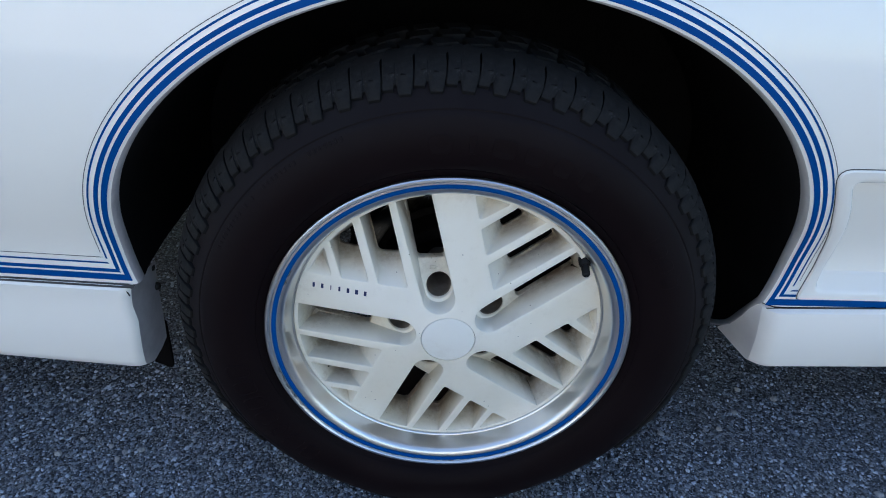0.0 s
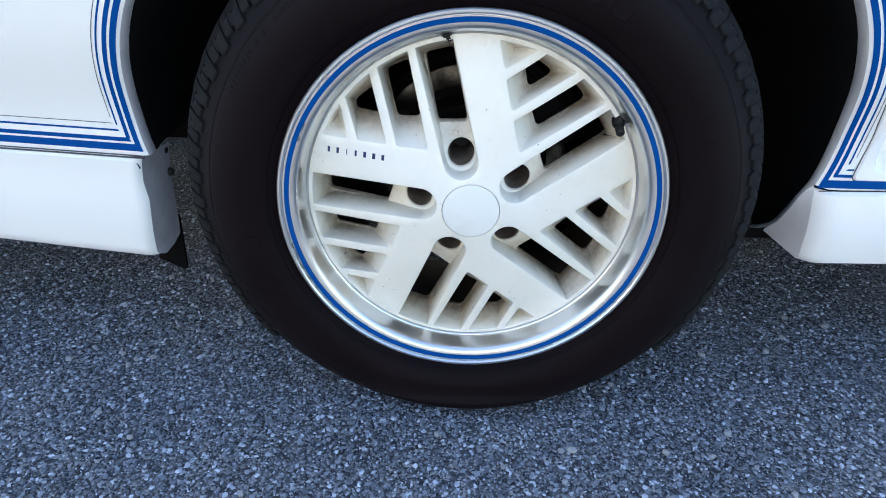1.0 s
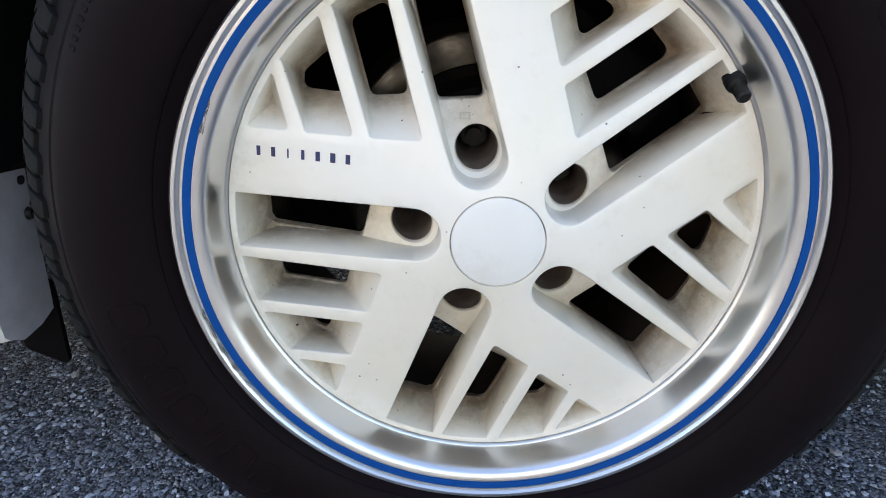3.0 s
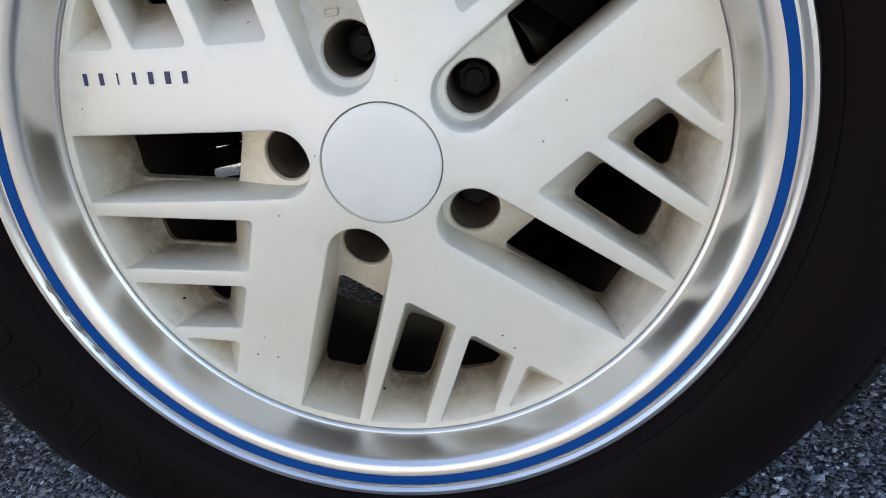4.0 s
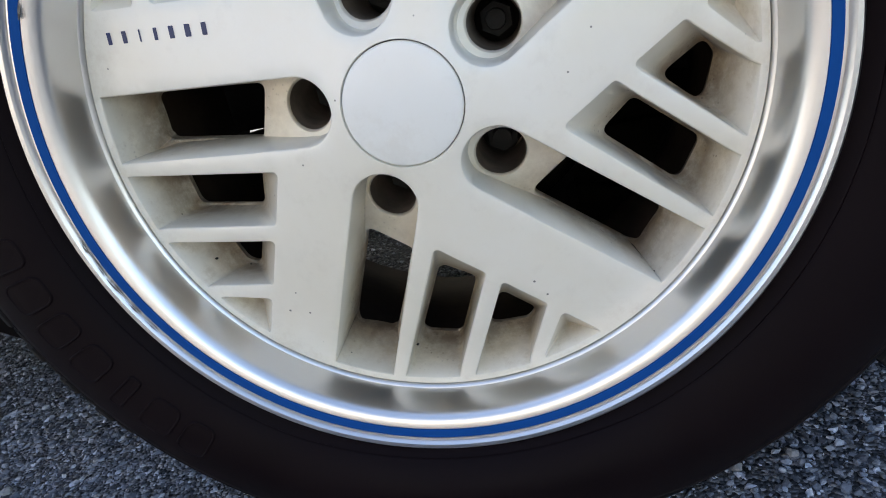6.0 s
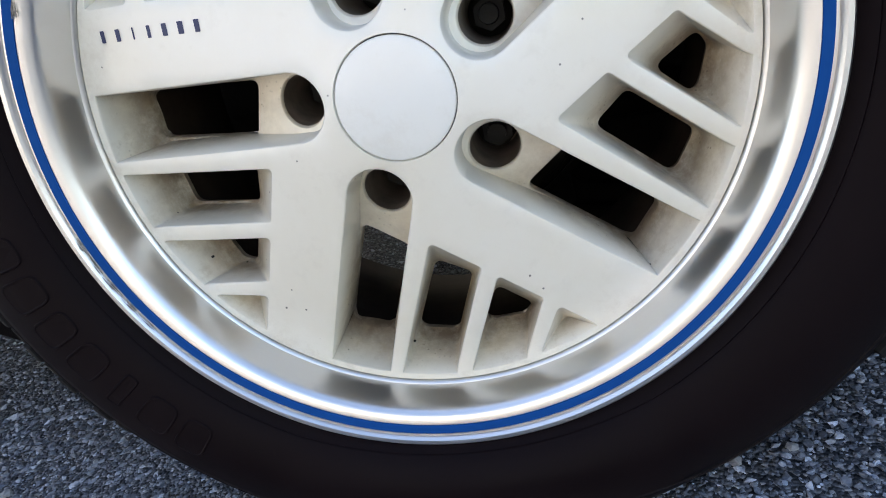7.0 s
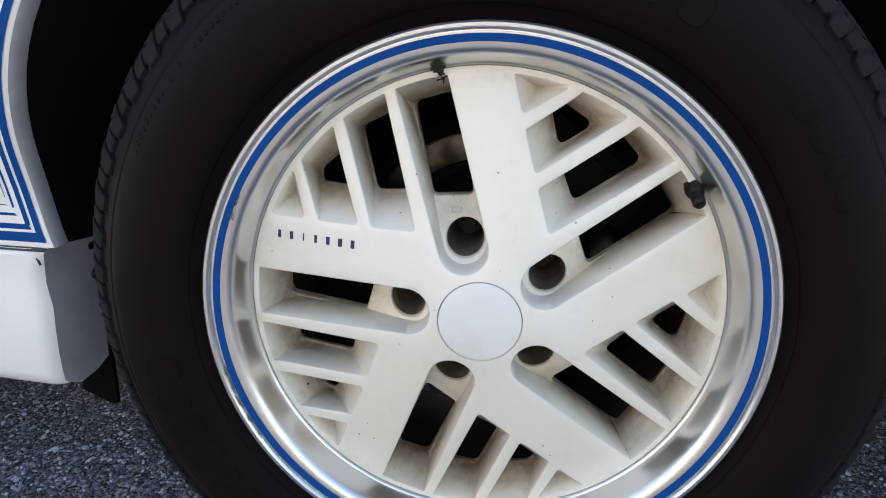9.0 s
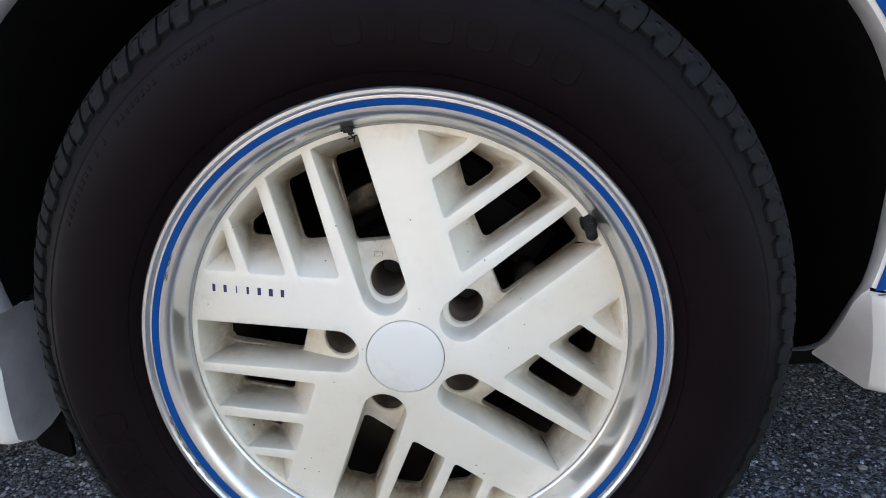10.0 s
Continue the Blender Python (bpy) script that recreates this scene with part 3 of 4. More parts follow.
def build_inside():
    """Wheelhouse, underbody, brake, and the rest of the shell that shades the place."""
    bm = bmesh.new()
    line = [(p.x, side_y(p.y) + 0.0185 * turned_in(p), p.y) for p in opening(61, -0.0012)]
    x, y, z = line[-1]
    for k in range(1, 9):
        dx, dd, dz = tail(k / 8, 1.0)
        line.append((x + dx, y + dd, z + dz))
    line += [(x + dx + 0.012, y + dd + 0.03, z + dz - 0.006)]
    rows = []
    for deep, g in ((None, 0.0), (0.10, 0.012), (0.16, 0.02), (0.33, 0.02), (0.375, 0.0)):
        rows.append([bm.verts.new((x * (1 + g), y if deep is None else max(deep, y + 0.012), z * (1 + g))) for x, y, z in line])
    for a, b in zip(rows, rows[1:]):
        for i in range(len(line) - 1):
            bm.faces.new((a[i], a[i + 1], b[i + 1], b[i]))
    bm.faces.new(rows[-1])
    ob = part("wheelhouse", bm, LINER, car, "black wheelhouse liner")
    set_back(ob)
    ob.location.z = HUB
    for x0, x1 in ((-1.9, -0.62), (0.45, 2.6)):
        bm = bmesh.new()
        box(bm, (x1 - x0, 0.34, 0.10), pose((x0 + x1) / 2, 0.255, HUB + (0.01 if x0 < 0 else -0.045)), 0.01)
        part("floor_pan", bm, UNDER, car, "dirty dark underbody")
    # black blocks added to hide bright ground behind the wheel windows
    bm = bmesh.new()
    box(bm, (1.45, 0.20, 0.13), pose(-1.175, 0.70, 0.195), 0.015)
    part("subframe", bm, LINER, car, "black block added across the underside of the car")
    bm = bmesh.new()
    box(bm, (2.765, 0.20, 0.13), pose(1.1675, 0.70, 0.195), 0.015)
    part("subframe", bm, LINER, car, "black block added across the underside of the car")
    # bar, box and rod added to narrow the bright gap to slivers
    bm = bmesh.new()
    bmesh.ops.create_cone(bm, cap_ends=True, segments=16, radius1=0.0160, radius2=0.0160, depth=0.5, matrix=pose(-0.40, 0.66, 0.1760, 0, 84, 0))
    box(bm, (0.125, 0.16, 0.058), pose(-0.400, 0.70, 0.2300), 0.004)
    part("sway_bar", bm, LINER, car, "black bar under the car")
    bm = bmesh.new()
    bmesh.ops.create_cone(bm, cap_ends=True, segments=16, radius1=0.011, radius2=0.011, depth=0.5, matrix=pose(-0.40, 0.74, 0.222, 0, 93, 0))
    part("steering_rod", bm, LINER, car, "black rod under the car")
    # added block: keeps lit ground out of the right-hand windows
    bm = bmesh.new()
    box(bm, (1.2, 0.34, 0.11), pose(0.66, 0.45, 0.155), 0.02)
    part("undertray", bm, LINER, car, "black block added behind the wheel")
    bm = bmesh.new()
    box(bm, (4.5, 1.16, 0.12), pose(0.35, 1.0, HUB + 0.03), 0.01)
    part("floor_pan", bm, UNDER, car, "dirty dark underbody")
    bm = bmesh.new()
    pts = [(0.19, 1.02), (0.24, 1.06), (0.55, 1.34), (1.15, 1.34), (1.50, 1.06), (1.58, 0.95), (1.60, 0.19), (1.56, 0.19), (1.54, 0.34), (0.42, 0.34), (0.42, 0.80), (0.22, 0.80)]
    ends = [[bm.verts.new((x, y, z if abs(x - 0.35) < 2 else min(z, 0.95))) for y, z in pts] for x in (-1.9, -1.0, 1.6, 2.6)]
    for a, b in zip(ends, ends[1:]):
        for i in range(len(pts)):
            k = (i + 1) % len(pts)
            bm.faces.new((a[i], a[k], b[k], b[i]))
    bm.faces.new(ends[0])
    bm.faces.new(ends[-1])
    bmesh.ops.recalc_face_normals(bm, faces=bm.faces)
    part("upper_shell", bm, PAINT, car)
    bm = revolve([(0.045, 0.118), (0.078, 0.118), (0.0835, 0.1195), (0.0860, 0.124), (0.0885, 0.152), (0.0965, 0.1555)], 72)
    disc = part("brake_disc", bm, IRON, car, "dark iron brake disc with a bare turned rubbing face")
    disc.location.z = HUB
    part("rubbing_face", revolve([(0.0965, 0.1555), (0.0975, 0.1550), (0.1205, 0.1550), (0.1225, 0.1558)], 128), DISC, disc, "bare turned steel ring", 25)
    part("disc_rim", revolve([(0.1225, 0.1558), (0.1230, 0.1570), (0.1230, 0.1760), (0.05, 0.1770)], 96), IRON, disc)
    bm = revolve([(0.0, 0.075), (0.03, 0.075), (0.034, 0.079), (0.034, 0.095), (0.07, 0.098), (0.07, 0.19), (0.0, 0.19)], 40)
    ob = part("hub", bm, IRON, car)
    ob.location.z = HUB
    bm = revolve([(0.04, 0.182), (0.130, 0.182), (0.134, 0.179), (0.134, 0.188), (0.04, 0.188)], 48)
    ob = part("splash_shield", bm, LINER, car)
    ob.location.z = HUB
    # more dark blocks added behind the windows, in place of suspension
    bm = bmesh.new()
    box(bm, (0.10, 0.30, 0.05), pose(-0.09, 0.30, HUB - 0.06, 0, 0, 12), 0.012)
    part("control_arm", bm, LINER, car)
    bm = bmesh.new()
    box(bm, (0.165, 0.05, 0.058), pose(-0.203, 0.305, 0.188, 0, -3, -8), 0.012)
    part("control_arm", bm, LINER, car)
    bm = bmesh.new()
    box(bm, (0.125, 0.05, 0.060), pose(0.105, 0.250, 0.116, 0, 12, 6), 0.016)
    bmesh.ops.create_cone(bm, cap_ends=True, segments=18, radius1=0.018, radius2=0.013, depth=0.05, matrix=pose(0.075, 0.24, 0.160))
    part("ball_joint", bm, UNDER, car, "dark block added low behind the wheel")
    bm = bmesh.new()
    box(bm, (0.12, 0.075, 0.055), pose(0.075, 0.125, 0.095, 0, 38, 0), 0.012)
    ob = part("brake_caliper", bm, LINER, car)
    ob.location.z = HUB
    bm = bmesh.new()
    bmesh.ops.create_cone(bm, cap_ends=True, segments=20, radius1=0.028, radius2=0.028, depth=1.2, matrix=pose(0, 0.78, 0, 90, 0, 0))
    ob = part("axle", bm, LINER, car)
    ob.location.z = HUB


# ---- wheel ----
def face_y(r):
    return 0.0065 + 0.158 * (max(r, 0.031) - 0.031)


RIM_IN = 0.1755       # radius at which the channels run out into the rim


def channel_outline(corners, outer):
    """Outline of a channel on the face; its outer edge follows the rim."""
    loop = rounded(corners, 5, 8)
    if outer:
        loop = [p * (RIM_IN / p.length) if p.length > RIM_IN - 0.0015 else p for p in loop]
    return loop


def at_rim(x0, z0, slope):
    """Where a line through (x0, z0), x changing by slope per z, meets the rim radius."""
    a, b = 1 + slope * slope, 2 * slope * (x0 - slope * z0)
    c = (x0 - slope * z0) ** 2 - RIM_IN ** 2
    z = (-b + math.sqrt(b * b - 4 * a * c)) / (2 * a)
    return x0 + slope * (z - z0), z


def build_wheel_face():
    bm = bmesh.new()
    # lug channel: round inner end, then straight sides out to the rim
    cx, cz, rad = -0.0122, 0.0540, 0.0182
    ax, az = cx + rad * 0.970, cz + rad * 0.243
    bx, bz = cx - rad * 0.970 - 0.0003, cz - rad * 0.243
    end_a, end_b = at_rim(ax, az, -0.252), at_rim(bx, bz, -0.266)
    lug = []
    t0 = math.atan2(az - cz, ax - cx)
    for k in range(25):
        a = t0 - math.pi * k / 24
        lug.append(Vector((cx + rad * math.cos(a), cz + rad * math.sin(a))))
    for k in range(1, 13):
        lug.append(Vector((bx, bz)).lerp(Vector(end_b), k / 13))
    a0, a1 = math.atan2(end_b[1], end_b[0]), math.atan2(end_a[1], end_a[0])
    for k in range(9):
        a = a0 + (a1 - a0) * k / 8
        lug.append(Vector((RIM_IN * math.cos(a), RIM_IN * math.sin(a))))
    for k in range(1, 13):
        lug.append(Vector(end_a).lerp(Vector((ax, az)), k / 13))
    c2a, c2f = at_rim(-0.0470, 0.0665, -0.222), at_rim(-0.0796, 0.0682, -0.246)
    c3a, c3f = at_rim(-0.0900, 0.0695, -0.240), at_rim(-0.1210, 0.0716, -0.262)
    c4a = at_rim(-0.1316, 0.0727, -0.20)
    tops = [
        channel_outline([(-0.0468, 0.0660, 0.003), (-0.0798, 0.0680, 0.003), (*c2f, 0.0015), (*c2a, 0.0015)], True),
        channel_outline([(-0.0902, 0.0688, 0.003), (-0.1212, 0.0713, 0.003), (*c3f, 0.0015), (*c3a, 0.0015)], True),
        channel_outline([(-0.1318, 0.0724, 0.003), (-0.1592, 0.0746, 0.002), (*c4a, 0.0015)], True),
    ]
    pits = [
        (rounded([(-0.0566, 0.0898, 0.005), (-0.0812, 0.0888, 0.005), (-0.0927, 0.1362, 0.006), (-0.0683, 0.1473, 0.006)], 5, 8), 0.0508, 0.0660, True),
        (rounded([(-0.0998, 0.0915, 0.004), (-0.1262, 0.0945, 0.004), (-0.1258, 0.1035, 0.005), (-0.1058, 0.1190, 0.005)], 5, 8), 0.0560, 0.0630, True),
        (rounded([(-0.1438, 0.0866, 0.0005), (-0.1470, 0.0862, 0.0005), (-0.1448, 0.0892, 0.0005)], 5, 8), 0.047, 0.048, False),
    ]
    pits = [(grown(loop, g), *rest) for (loop, *rest), g in zip(pits, (0.0014, 0.0020, 0.0))]
    holes = []
    turn = [Matrix.Rotation(radians(-72 * k), 2) for k in range(5)]

    def ring(loop, height, m):
        out = []
        for p in loop:
            q = m @ p
            out.append(bm.verts.new((q.x, height(p), q.y)))
        return out

    def join(a, b):
        n = len(a)
        for i in range(n):
            k = (i + 1) % n
            bm.faces.new((a[i], a[k], b[k], b[i]))

    def floor_y(p):
        """Floor of the lug channel: falls from the lug seat to the window, rises again to the rim."""
        s = p.y + 0.12 * (p.x + 0.03)
        r = p.length
        if s < 0.088:
            y = 0.0353 + 0.40 * (s - 0.056)
        else:
            y = 0.0481 + (s - 0.088) * 0.24
        if r > 0.1610:
            t = (r - 0.1610) / (RIM_IN - 0.1610)
            y = 0.0655 + (face_y(RIM_IN) + 0.0015 - 0.0655) * min(t, 1.0)
        return y

    def lug_floor():
        out = []
        g0, g1 = grown(lug, -0.0018), grown(lug, -0.0036)
        g = [a.lerp(b, min(max((p.length - 0.072) / 0.03, 0), 1)) for p, a, b in zip(lug, g0, g1)]
        g2 = grown(lug, -0.0004)
        for p, q, e in zip(lug, g, g2):
            t = min(max((p.length - 0.155) / (RIM_IN - 0.155), 0), 1)
            out.append(q.lerp(e, t))
        return out

    floor_loop = lug_floor()
    seat = [Vector((-0.0122 + 0.0158 * math.cos(a), 0.0558 + 0.0158 * math.sin(a))) for a in (2 * math.pi * k / 32 for k in range(32))]
    seat = [Vector((-0.0122, 0.0562)) + (p - Vector((-0.0122, 0.0558))) * 0.95 for p in seat]
    window = rounded([(-0.0060, 0.0868, 0.0045), (-0.0374, 0.0864, 0.0045), (-0.0520, 0.1542, 0.006), (-0.0234, 0.1620, 0.006)], 5, 8)
    window = grown(window, 0.0008)
    fv, ff = sheet(floor_loop, [seat, window], [Vector((-0.0122 - 0.25 * (z - 0.054) + dx, z)) for z in (0.078, 0.082) for dx in (-0.006, 0, 0.006)])
    for m in turn:
        for top, (pit, y1, y2, through_hole) in zip(tops, pits):
            zs = [p.length for p in pit]
            lo, hi = min(zs), max(zs)
            deep = lambda p: y1 + (y2 - y1) * (p.length - lo) / (hi - lo)
            a = ring(grown(top, 0.0011), lambda p: face_y(p.length), m)
            b = ring(grown(top, 0.0003), lambda p: face_y(p.length) + 0.0003, m)
            c = ring(grown(top, -0.0002), lambda p: face_y(p.length) + 0.0011, m)
            join(a, b), join(b, c)
            prev = c
            for t in (0.5, 0.9, 1.0):
                cur = []
                for p, q in zip(grown(top, -0.0002), pit):
                    e = p.lerp(q, t)
                    y = (face_y(p.length) + 0.0011) * (1 - t) + deep(q) * t
                    if t == 0.9:
                        y += 0.0006
                    w = m @ e
                    cur.append(bm.verts.new((w.x, y, w.y)))
                join(prev, cur)
                prev = cur
            if through_hole:
                lower = ring(grown(pit, -0.0012), lambda p: deep(p) + 0.002, m)
                tube = ring(grown(pit, -0.0004), lambda p: deep(p) + 0.007, m)
                join(prev, lower), join(lower, tube)
            else:
                bm.faces.new(prev)
            holes.append([m @ p for p in grown(top, 0.0011)])
        a = ring(grown(lug, 0.0011), lambda p: face_y(p.length), m)
        b = ring(grown(lug, 0.0003), lambda p: face_y(p.length) + 0.0003, m)
        c = ring(grown(lug, -0.0002), lambda p: face_y(p.length) + 0.0011, m)
        d = ring([p.lerp(q, 0.82) for p, q in zip(lug, floor_loop)], lambda p: face_y(p.length) * 0.22 + floor_y(p) * 0.78, m)
        join(a, b), join(b, c), join(c, d)
        fl = ring(fv, floor_y, m)
        for tri in ff:
            bm.faces.new([fl[i] for i in tri])
        e = ring(floor_loop, floor_y, m)
        join(d, e)
        for loop in (seat, window):
            s1 = ring(loop, floor_y, m)
            s2 = ring(grown(loop, -0.0007), lambda p: floor_y(p) + 0.001, m)
            s3 = ring(grown(loop, -0.0010), lambda p: floor_y(p) + (0.003 if loop is seat else 0.008), m)
            join(s1, s2), join(s2, s3)
        holes.append([m @ p for p in grown(lug, 0.0011)])
    circle = lambda r, n: [Vector((r * math.cos(2 * math.pi * k / n), r * math.sin(2 * math.pi * k / n))) for k in range(n)]
    outer, centre = circle(0.1800, 240), circle(0.0317, 72)
    extra = []
    for i in range(1, 24):
        r = 0.0317 + i * 0.0063
        n = int(2 * math.pi * r / 0.0063)
        for k in range(n):
            p = Vector((r * math.cos(2 * math.pi * k / n), r * math.sin(2 * math.pi * k / n)))
            if r < 0.177 and not any(inside(p, h) for h in holes):
                if min((p - q).length for h in holes for q in h) > 0.003:
                    extra.append(p)
    v, f = sheet(outer, [centre, *holes], extra)
    fv2 = [bm.verts.new((p.x, face_y(p.length), p.y)) for p in v]
    for tri in f:
        bm.faces.new([fv2[i] for i in tri])
    revolve([(0.1800, face_y(0.18)), (0.1804, face_y(0.18) + 0.001), (0.1806, 0.045)], 240, bm=bm)
    revolve([(0.0317, face_y(0.0317)), (0.0313, 0.0075), (0.0313, 0.015)], 72, bm=bm)
    bmesh.ops.remove_doubles(bm, verts=bm.verts, dist=0.00002)
    bmesh.ops.recalc_face_normals(bm, faces=bm.faces)
    loose = [x for x in bm.verts if not x.link_faces]
    bmesh.ops.delete(bm, geom=loose, context="VERTS")
    bore = bmesh.new()
    rings = [[bore.verts.new((p.x, y if y else floor_y(p) + 0.0026, p.y)) for p in grown(seat, g)] for g, y in ((-0.0009, None), (-0.0011, 0.060), (-0.0015, 0.098))]
    for a, b in zip(rings, rings[1:]):
        for i in range(len(a)):
            k = (i + 1) % len(a)
            bore.faces.new((a[i], a[k], b[k], b[i]))
    bore.faces.new(rings[-1])
    return bm, bore


def sag(x, y, z):
    """Flattens a tyre point against the ground and bulges its side above it."""
    r = math.hypot(x, z)
    down = -z / r if r else 0
    if down <= 0 or r < 0.2:
        return x, y, z
    limit = min(0.3175, HUB / down)
    k = (limit - 0.2) / (0.3175 - 0.2)
    if k < 1:
        w = (1 - k)
        q = 0.2 + (r - 0.2) * k
        belly = math.sin(min(max((r - 0.2) / 0.11, 0), 1) * math.pi)
        e = min(max((r - 0.255) / 0.045, 0), 1)
        shift = w * (0.022 * belly + 0.10 * e * e * (3 - 2 * e)) if y < 0.1 else -0.02 * w * belly
        return x * q / r, y - shift, max(z * q / r, -HUB + 0.0005)
    return x, y, z


TYRE = [(0.1985, 0.012), (0.2035, 0.0085), (0.2085, 0.0065), (0.2125, 0.0035), (0.2165, -0.0005), (0.2172, 0.0002), (0.2182, -0.0012), (0.2260, -0.0052), (0.2360, -0.0085),
        (0.2480, -0.0098), (0.2600, -0.0085), (0.2700, -0.0052), (0.2752, -0.0026), (0.2758, -0.0012), (0.2768, -0.0010), (0.2775, -0.0012), (0.2790, 0.0002), (0.2855, 0.0068), (0.2945, 0.0165), (0.3000, 0.0245),
        (0.3045, 0.0350), (0.3075, 0.0500), (0.3095, 0.0750), (0.3100, 0.1050), (0.3095, 0.1350), (0.3045, 0.1750), (0.2945, 0.1935), (0.2700, 0.2080), (0.2400, 0.2100), (0.2100, 0.2140), (0.1985, 0.2120)]


def tyre_y(r):
    for (a, ya), (b, yb) in zip(TYRE, TYRE[1:]):
        if a <= r <= b:
            return ya + (yb - ya) * (r - a) / (b - a)
    return 0.03


def block_mesh():
    """One shoulder block of the tread, at the top of the tyre: stepped foot with a notch, leaning flanks."""
    bm = bmesh.new()
    w = 0.0150
    outline = [(-w * 0.97, 0.0170, 0), (-w * 0.92, 0.0150, 0), (-w * 0.24, 0.0142, 0), (-w * 0.18, 0.0178, 0), (-w * 0.02, 0.0180, 0), (w * 0.06, 0.0110, 0), (w * 0.10, 0.0098, 0), (w * 0.86, 0.0092, 0), (w * 0.93, 0.0108, 0)]
    rows = []
    profile = [(y, r) for r, y in TYRE if 0.2783 <= r <= 0.3100 and y < 0.11]
    for d, lift, out in ((0.0, -0.003, 0.0), (0.0008, 0.0013, 0.0022), (0.0014, 0.0020, 0.0025), (0.004, 0.0036, 0.0025), (0.009, 0.0062, 0.0022), (0.018, 0.0084, 0.0010), (0.030, 0.0094, 0.0), (0.049, 0.0100, 0.0), (0.0495, -0.003, 0.0)):
        row = []
        for x, y0, sunk in outline:
            y = y0 + d
            base = float(np.interp(y, [p[0] for p in profile], [p[1] for p in profile]))
            lean = x * (base + max(lift, 0)) / 0.305 + 0.16 * d + 0.0016 * math.sin(d * 150)
            row.append(bm.verts.new((lean, y - out + (sunk * 0.4 if out else 0), base + (lift if lift < 0 else lift - min(sunk, lift)) - lean * lean / 0.62)))
        rows.append(row)
    # foot and end walls take the dark colour that stands for groove shade
    for j, (a, b) in enumerate(zip(rows, rows[1:])):
        for i in range(len(outline) - 1):
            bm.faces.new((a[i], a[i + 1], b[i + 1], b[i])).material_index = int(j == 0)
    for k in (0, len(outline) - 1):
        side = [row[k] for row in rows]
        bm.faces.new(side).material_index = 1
    bmesh.ops.recalc_face_normals(bm, faces=bm.faces)
    # short sipes, as small bars in the dark groove colour
    worn = len(bm.faces)
    for x, d, turn in ((w * 0.45, 0.0105, 20), (-w * 0.40, 0.0135, -15)):
        y = 0.0115 + d
        base = float(np.interp(y, [p[0] for p in profile], [p[1] for p in profile]))
        box(bm, (0.0052, 0.0012, 0.0012), pose(x + 0.16 * d, y - 0.0018, base + 0.0064 - x * x / 0.62, 40, turn, 0))
    mesh = finish(bm, "tread_block", TREAD, 30)
    mesh.materials.append(GROOVE_SHADE)
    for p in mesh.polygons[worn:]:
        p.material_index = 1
    return mesh


def build_wheel():
    face, bore = build_wheel_face()
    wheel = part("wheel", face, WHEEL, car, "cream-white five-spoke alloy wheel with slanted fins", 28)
    wheel.location.z = HUB
    rim = [(0.1806, 0.040), (0.1806, 0.0305), (0.1809, 0.0290), (0.1816, 0.0282), (0.1824, 0.0278), (0.1842, 0.0200), (0.1860, 0.0122), (0.1866, 0.0098), (0.1873, 0.0078), (0.1884, 0.0061), (0.1900, 0.0048),
           (0.1920, 0.0039), (0.1944, 0.0033), (0.2003, 0.0019), (0.2009, 0.0019), (0.2014, 0.0031), (0.2020, 0.0031), (0.2025, 0.0010), (0.2040, -0.0004), (0.2062, -0.0006), (0.2075, 0.0006), (0.2079, 0.0030), (0.2072, 0.0062), (0.2040, 0.0100), (0.1985, 0.0130), (0.1930, 0.030)]
    part("rim", revolve(rim, 256), METAL, wheel, "machined bare aluminium rim lip")
    part("rim_stripe", revolve([(0.1949, 0.0029), (0.1951, 0.0024), (0.1998, 0.00145), (0.2000, 0.0020)], 256), BLUE, wheel, "blue painted ring on the rim lip")
    inner = [(0.1800, 0.040), (0.1780, 0.060), (0.1720, 0.075), (0.1690, 0.095), (0.1700, 0.130), (0.1780, 0.160), (0.1860, 0.203), (0.1950, 0.215), (0.1980, 0.214), (0.1800, 0.155), (0.1740, 0.10)]
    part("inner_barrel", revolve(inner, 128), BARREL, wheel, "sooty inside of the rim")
    cap = [(0.0, 0.0052), (0.012, 0.0053), (0.022, 0.0057), (0.0285, 0.0063), (0.0302, 0.0067), (0.0308, 0.0075), (0.0308, 0.014)]
    part("centre_cap", revolve(cap, 96), CAP, wheel, "plain cream-white round centre cap")
    part("cap_seam", revolve([(0.0305, 0.0105), (0.0318, 0.0105)], 72), SEAM, wheel)
    tyre = part("tyre", revolve(TYRE, 240, sag), RUBBER, wheel, "black rubber tyre, flattened where it meets the asphalt", 50)
    # tread
    mesh = block_mesh()
    count = 63
    for k in range(count):
        a = 360 * k / count
        if 128 < a < 232:
            continue
        ob = new("tread_block", mesh)
        ob.parent = wheel
        ob.matrix_basis = pose(0, 0, 0, 0, a, 0)
    bm = bmesh.new()
    for k in range(60):
        a = 360 * k / 60
        if 140 < a < 220:
            continue
        for y in (0.082, 0.118, 0.150):
            box(bm, (0.024, 0.027, 0.012), pose(0, 0, 0, 0, a + y * 40, 0) @ pose(0, y, 0.3125, 0, 0, 12), 0.001)
    tagged(part("inner_tread", bm, TREAD, wheel), kind="stuff")
    # raised marks on the side wall, as plain bars
    def bar(bm, a, wdt, r, height, lift):
        w, h = wdt / 2, height / 2
        c = min(w, h) * 0.7
        loop = rounded([(-w, -h, c), (w, -h, c), (w, h, c), (-w, h, c)], 4, 3)
        band = min(0.0018, min(w, h) * 0.7)
        rows = []
        for d, up in ((0.0, -0.0002), (-0.0006, lift), (0.0004 - band, lift), (-band, 0.0004)):
            row = []
            for p in grown(loop, d):
                ang, rr = a + p.x / r, r + p.y
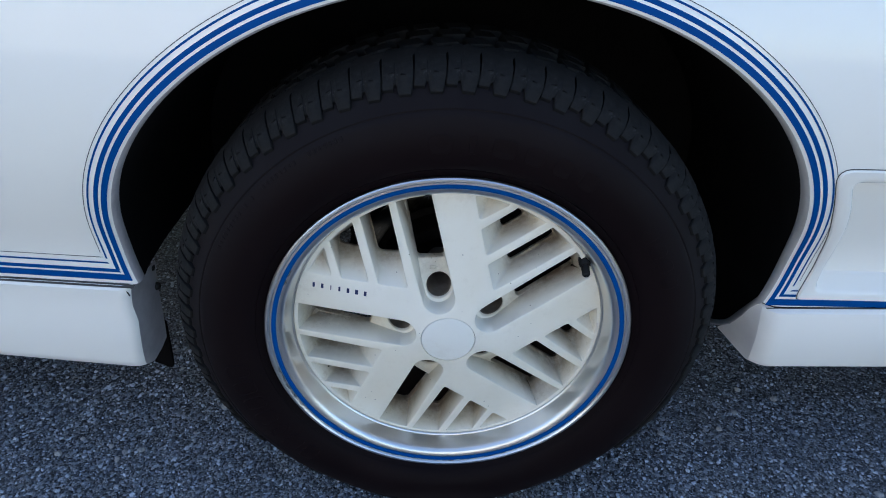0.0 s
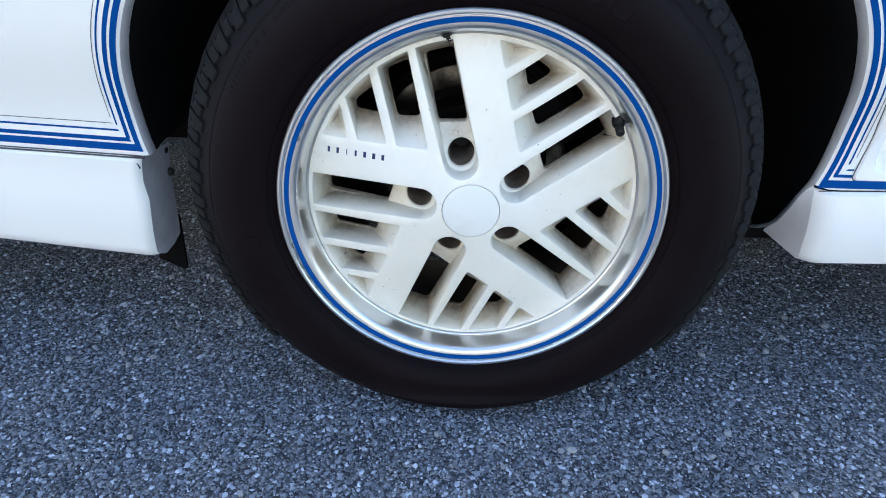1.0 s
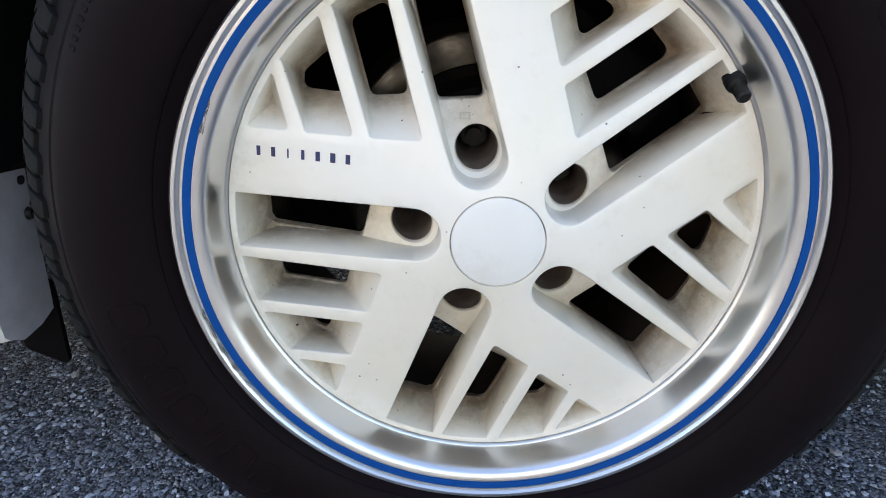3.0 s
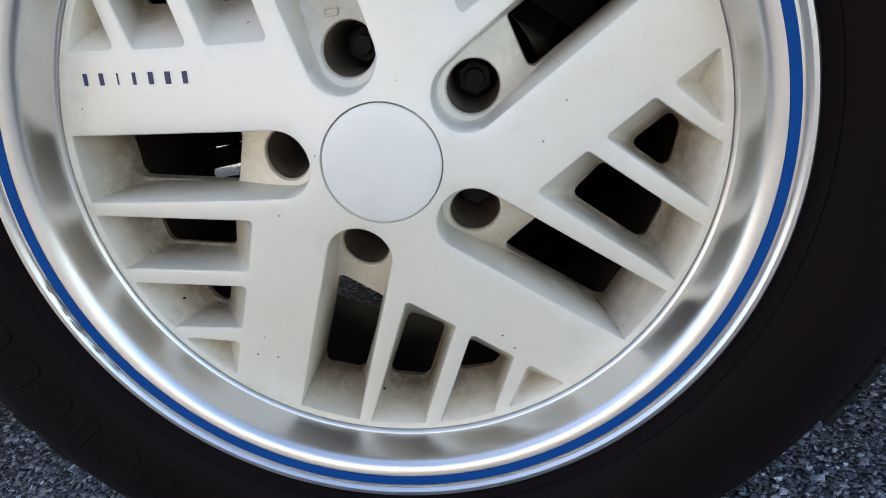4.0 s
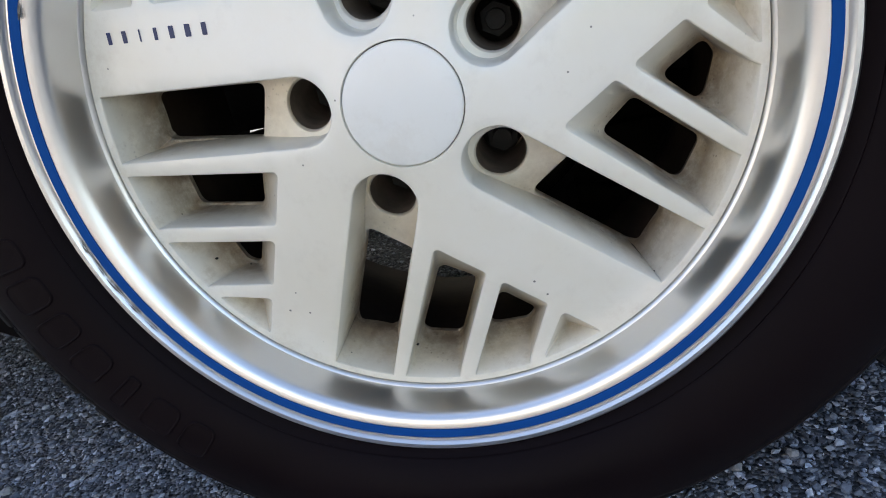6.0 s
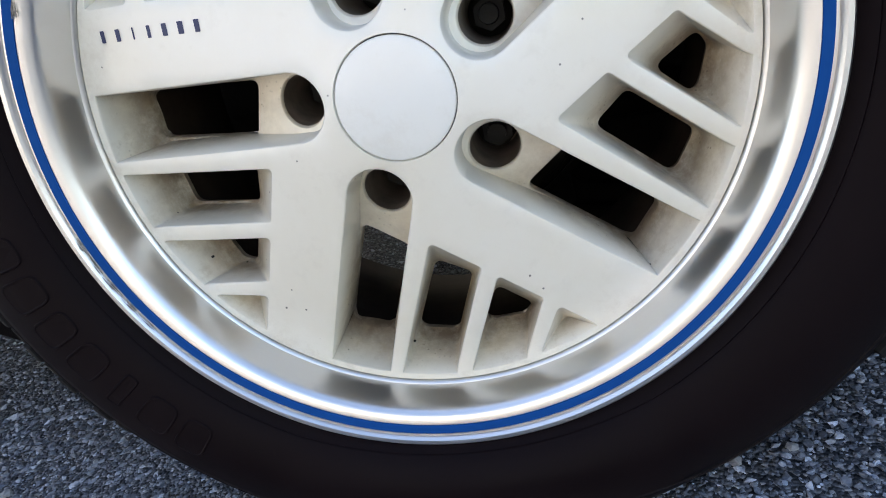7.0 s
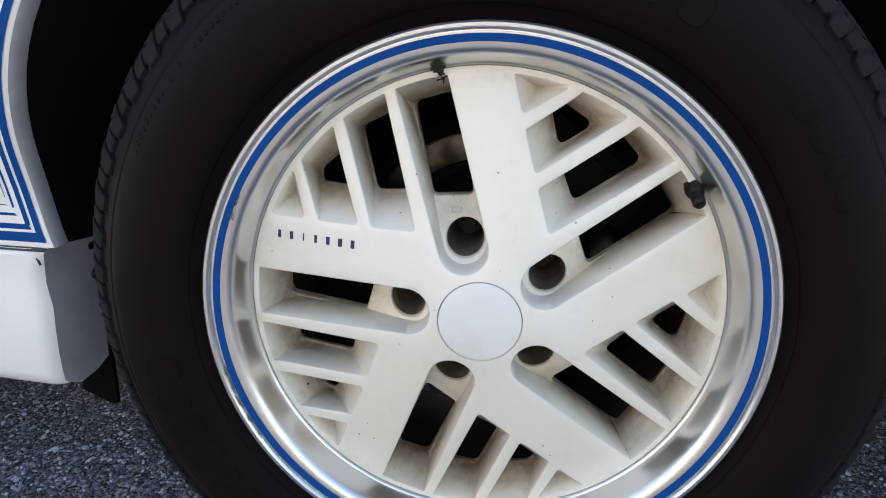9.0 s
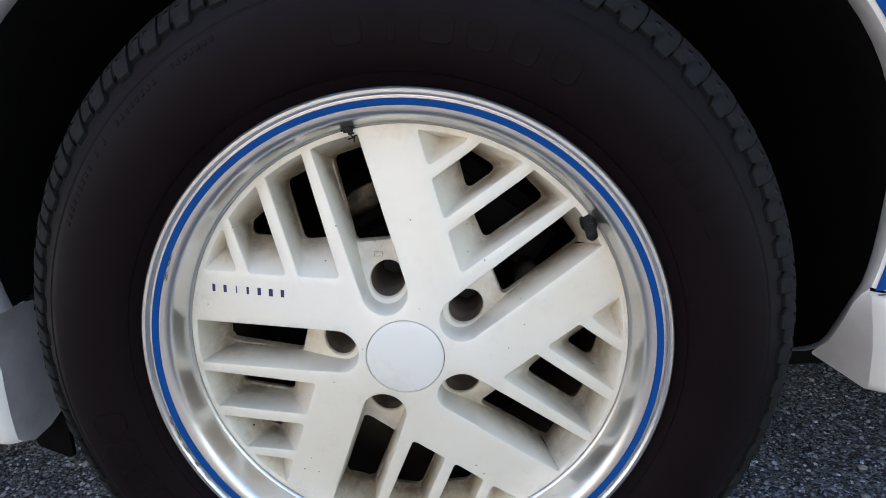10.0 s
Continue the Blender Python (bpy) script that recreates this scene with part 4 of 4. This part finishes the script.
                row.append(bm.verts.new(sag(rr * math.sin(ang), tyre_y(rr) - up, rr * math.cos(ang))))
            rows.append(row)
        for p, q in zip(rows, rows[1:]):
            for i in range(len(p)):
                k = (i + 1) % len(p)
                bm.faces.new((p[i], p[k], q[k], q[i]))
        bm.faces.new(rows[-1])

    def bars(name, start, step, sizes, r, height, lift):
        for k, wdt in enumerate(sizes):
            if wdt:
                bm = bmesh.new()
                bar(bm, start + k * step / r, wdt, r, height, lift)
                part(name, bm, RUBBER, wheel)

    bars("raised_mark", radians(-4), 0.030, [0.022, 0.007, 0.024, 0.020, 0.020, 0.020], 0.246, 0.020, 0.0005)
    bars("raised_mark", radians(224), 0.026, [0.020, 0.022, 0.010, 0.021, 0.019, 0.021, 0.020], 0.245, 0.026, 0.0009)
    bars("raised_mark", radians(-62), 0.0058, [0.0036] * 9 + [0, 0.0036, 0, 0.0036, 0, 0] + [0.0036] * 8 + [0, 0] + [0.0036] * 7, 0.2695, 0.0048, 0.0006)
    bars("raised_mark", radians(52), 0.022, [0.016, 0.018, 0.014, 0.016], 0.250, 0.018, 0.0003)
    # printed mark on a spoke, as plain bars
    p0, p1 = Vector((-0.1529, 0.0596)), Vector((-0.0946, 0.0543))
    d = (p1 - p0).normalized()
    up = Vector((-d.y, d.x))
    for k, wd in enumerate((0.0026, 0.0028, 0.0010, 0.0022, 0.0030, 0.0034, 0.0030)):
        c = p0.lerp(p1, k / 6)
        bm = bmesh.new()
        loop = rounded([(-wd / 2, -0.0031, 0.0004), (wd / 2, -0.0031, 0.0004), (wd / 2, 0.0031, 0.0004), (-wd / 2, 0.0031, 0.0004)], 3, 1)
        at = [c + d * q.x + up * q.y for q in loop]
        bm.faces.new([bm.verts.new((w.x, face_y(w.length) - 0.00025, w.y)) for w in at])
        part("print_bar", bm, NAVY, wheel, "dark blue printed bar")
    # brown bores and the lug nuts deep in them
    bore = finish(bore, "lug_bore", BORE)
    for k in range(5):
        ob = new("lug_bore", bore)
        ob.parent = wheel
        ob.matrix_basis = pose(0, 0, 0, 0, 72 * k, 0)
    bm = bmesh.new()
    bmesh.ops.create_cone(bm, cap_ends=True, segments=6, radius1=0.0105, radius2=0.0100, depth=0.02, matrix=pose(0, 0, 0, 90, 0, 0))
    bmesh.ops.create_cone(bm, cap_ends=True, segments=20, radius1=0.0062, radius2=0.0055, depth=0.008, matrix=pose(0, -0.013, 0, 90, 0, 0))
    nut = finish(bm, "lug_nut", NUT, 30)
    for k in range(5):
        ob = new("lug_nut", nut)
        ob.parent = wheel
        p = Matrix.Rotation(radians(-72 * k), 2) @ Vector((-0.0122, 0.0562))
        ob.location = (p.x, 0.090, p.y)
    # valve
    bm = revolve([(0.0, -0.0375), (0.0032, -0.0372), (0.0044, -0.0355), (0.0046, -0.0262), (0.0040, -0.0252), (0.0058, -0.0240), (0.0066, -0.0215), (0.0067, -0.0165), (0.0060, -0.0140), (0.0066, -0.004), (0.0082, 0.0), (0.0082, 0.004), (0.0, 0.004)], 24)
    ob = part("valve_stem", bm, BLACK, wheel, "black rubber tyre valve with cap", 30)
    ob.matrix_basis = pose(0.1484, 0.0485, 0.1038, 26, 0, 0)
    # cast mark beside one lug bore
    bm = bmesh.new()
    border = rounded([(-0.004, -0.0024, 0.001), (0.004, -0.0024, 0.001), (0.004, 0.0024, 0.001), (-0.004, 0.0024, 0.001)], 3, 1)
    rings = [[bm.verts.new((-0.0195 + p.x, 0.0353 + 0.40 * (0.0755 + p.y - 0.056) - up, 0.0755 + p.y)) for p in grown(border, g)] for g, up in ((0.0, -0.0003), (-0.0003, 0.0006), (-0.0009, 0.0006), (-0.0013, -0.0003))]
    for a, b in zip(rings, rings[1:]):
        for i in range(len(a)):
            k = (i + 1) % len(a)
            bm.faces.new((a[i], a[k], b[k], b[i]))
    part("cast_mark", bm, WHEEL, wheel, "small raised cast mark")
    # balance weight clip under the rim's top
    bm = bmesh.new()
    box(bm, (0.0100, 0.008, 0.0046), pose(-0.0300, 0.0275, 0.1783, 0, -10, 0), 0.0016)
    box(bm, (0.0058, 0.006, 0.0040), pose(-0.0285, 0.0290, 0.1755, 0, 14, 0), 0.0014)
    for dx, dz, tilt, ln in ((-0.0035, -0.0030, 35, 0.0065), (0.0005, -0.0045, -40, 0.0060), (0.0035, -0.0040, 65, 0.0055), (0.0020, -0.0065, 10, 0.0050), (-0.0010, -0.0062, 80, 0.0045)):
        box(bm, (0.0011, 0.0011, ln), pose(-0.0285 + dx, 0.0315, 0.1770 + dz, 0, tilt, 0), 0.0003)
    part("wheel_weight", bm, BLACK, wheel, "black tarry balance weight under the rim")
    # scuffs that broke the paint of the ring, and tar specks
    rng = random.Random(3)
    for a0, a1, r0, r1, count in ((151.0, 158.5, 0.1926, 0.1948, 10), (192.0, 211.0, 0.2002, 0.2022, 34)):
        bm = bmesh.new()
        for _ in range(count):
            a, r = radians(rng.uniform(a0, a1)), rng.uniform(r0, r1)
            w, h = rng.uniform(0.0016, 0.0062), rng.uniform(0.00015, 0.00042)
            pts = []
            for k in range(7):
                t = 2 * math.pi * k / 7
                rr, aa = r + h * math.sin(t) * rng.uniform(0.6, 1.2), a + w / r * math.cos(t) * rng.uniform(0.6, 1.2)
                pts.append(bm.verts.new((rr * math.cos(aa), 0.0034 - (rr - 0.1944) * 0.21 - 0.0012 - rng.uniform(0, 0.0002), rr * math.sin(aa))))
            bm.faces.new(pts)
        tagged(part("lip_scuff", bm, SCUFF, wheel), "dark kerb scuff on the rim lip", kind="stuff")
    for x, y, z, size in ((-0.0325, 0.0490, -0.1600, 0.0026), (-0.1000, 0.0620, 0.1450, 0.0016), (0.1015, 0.0500, -0.1250, 0.0016), (-0.1300, 0.0520, -0.0880, 0.0014), (-0.1440, 0.0330, -0.0990, 0.0012), (0.1190, 0.0370, -0.1225, 0.0012), (-0.1730, 0.0165, -0.0730, 0.0009), (-0.1800, 0.0150, -0.0685, 0.0008), (-0.1470, 0.0440, -0.0780, 0.0022)):
        co, fa = rock_shape(rng, 0.3)
        mesh = bpy.data.meshes.new("tar_speck")
        mesh.from_pydata((co * size).tolist(), [], fa.tolist())
        mesh.materials.append(BLACK)
        ob = new("tar_speck", mesh)
        ob.parent = wheel
        ob.location = (x, y, z)
    return wheel


build_body()
build_skirts()
build_inside()
build_wheel()
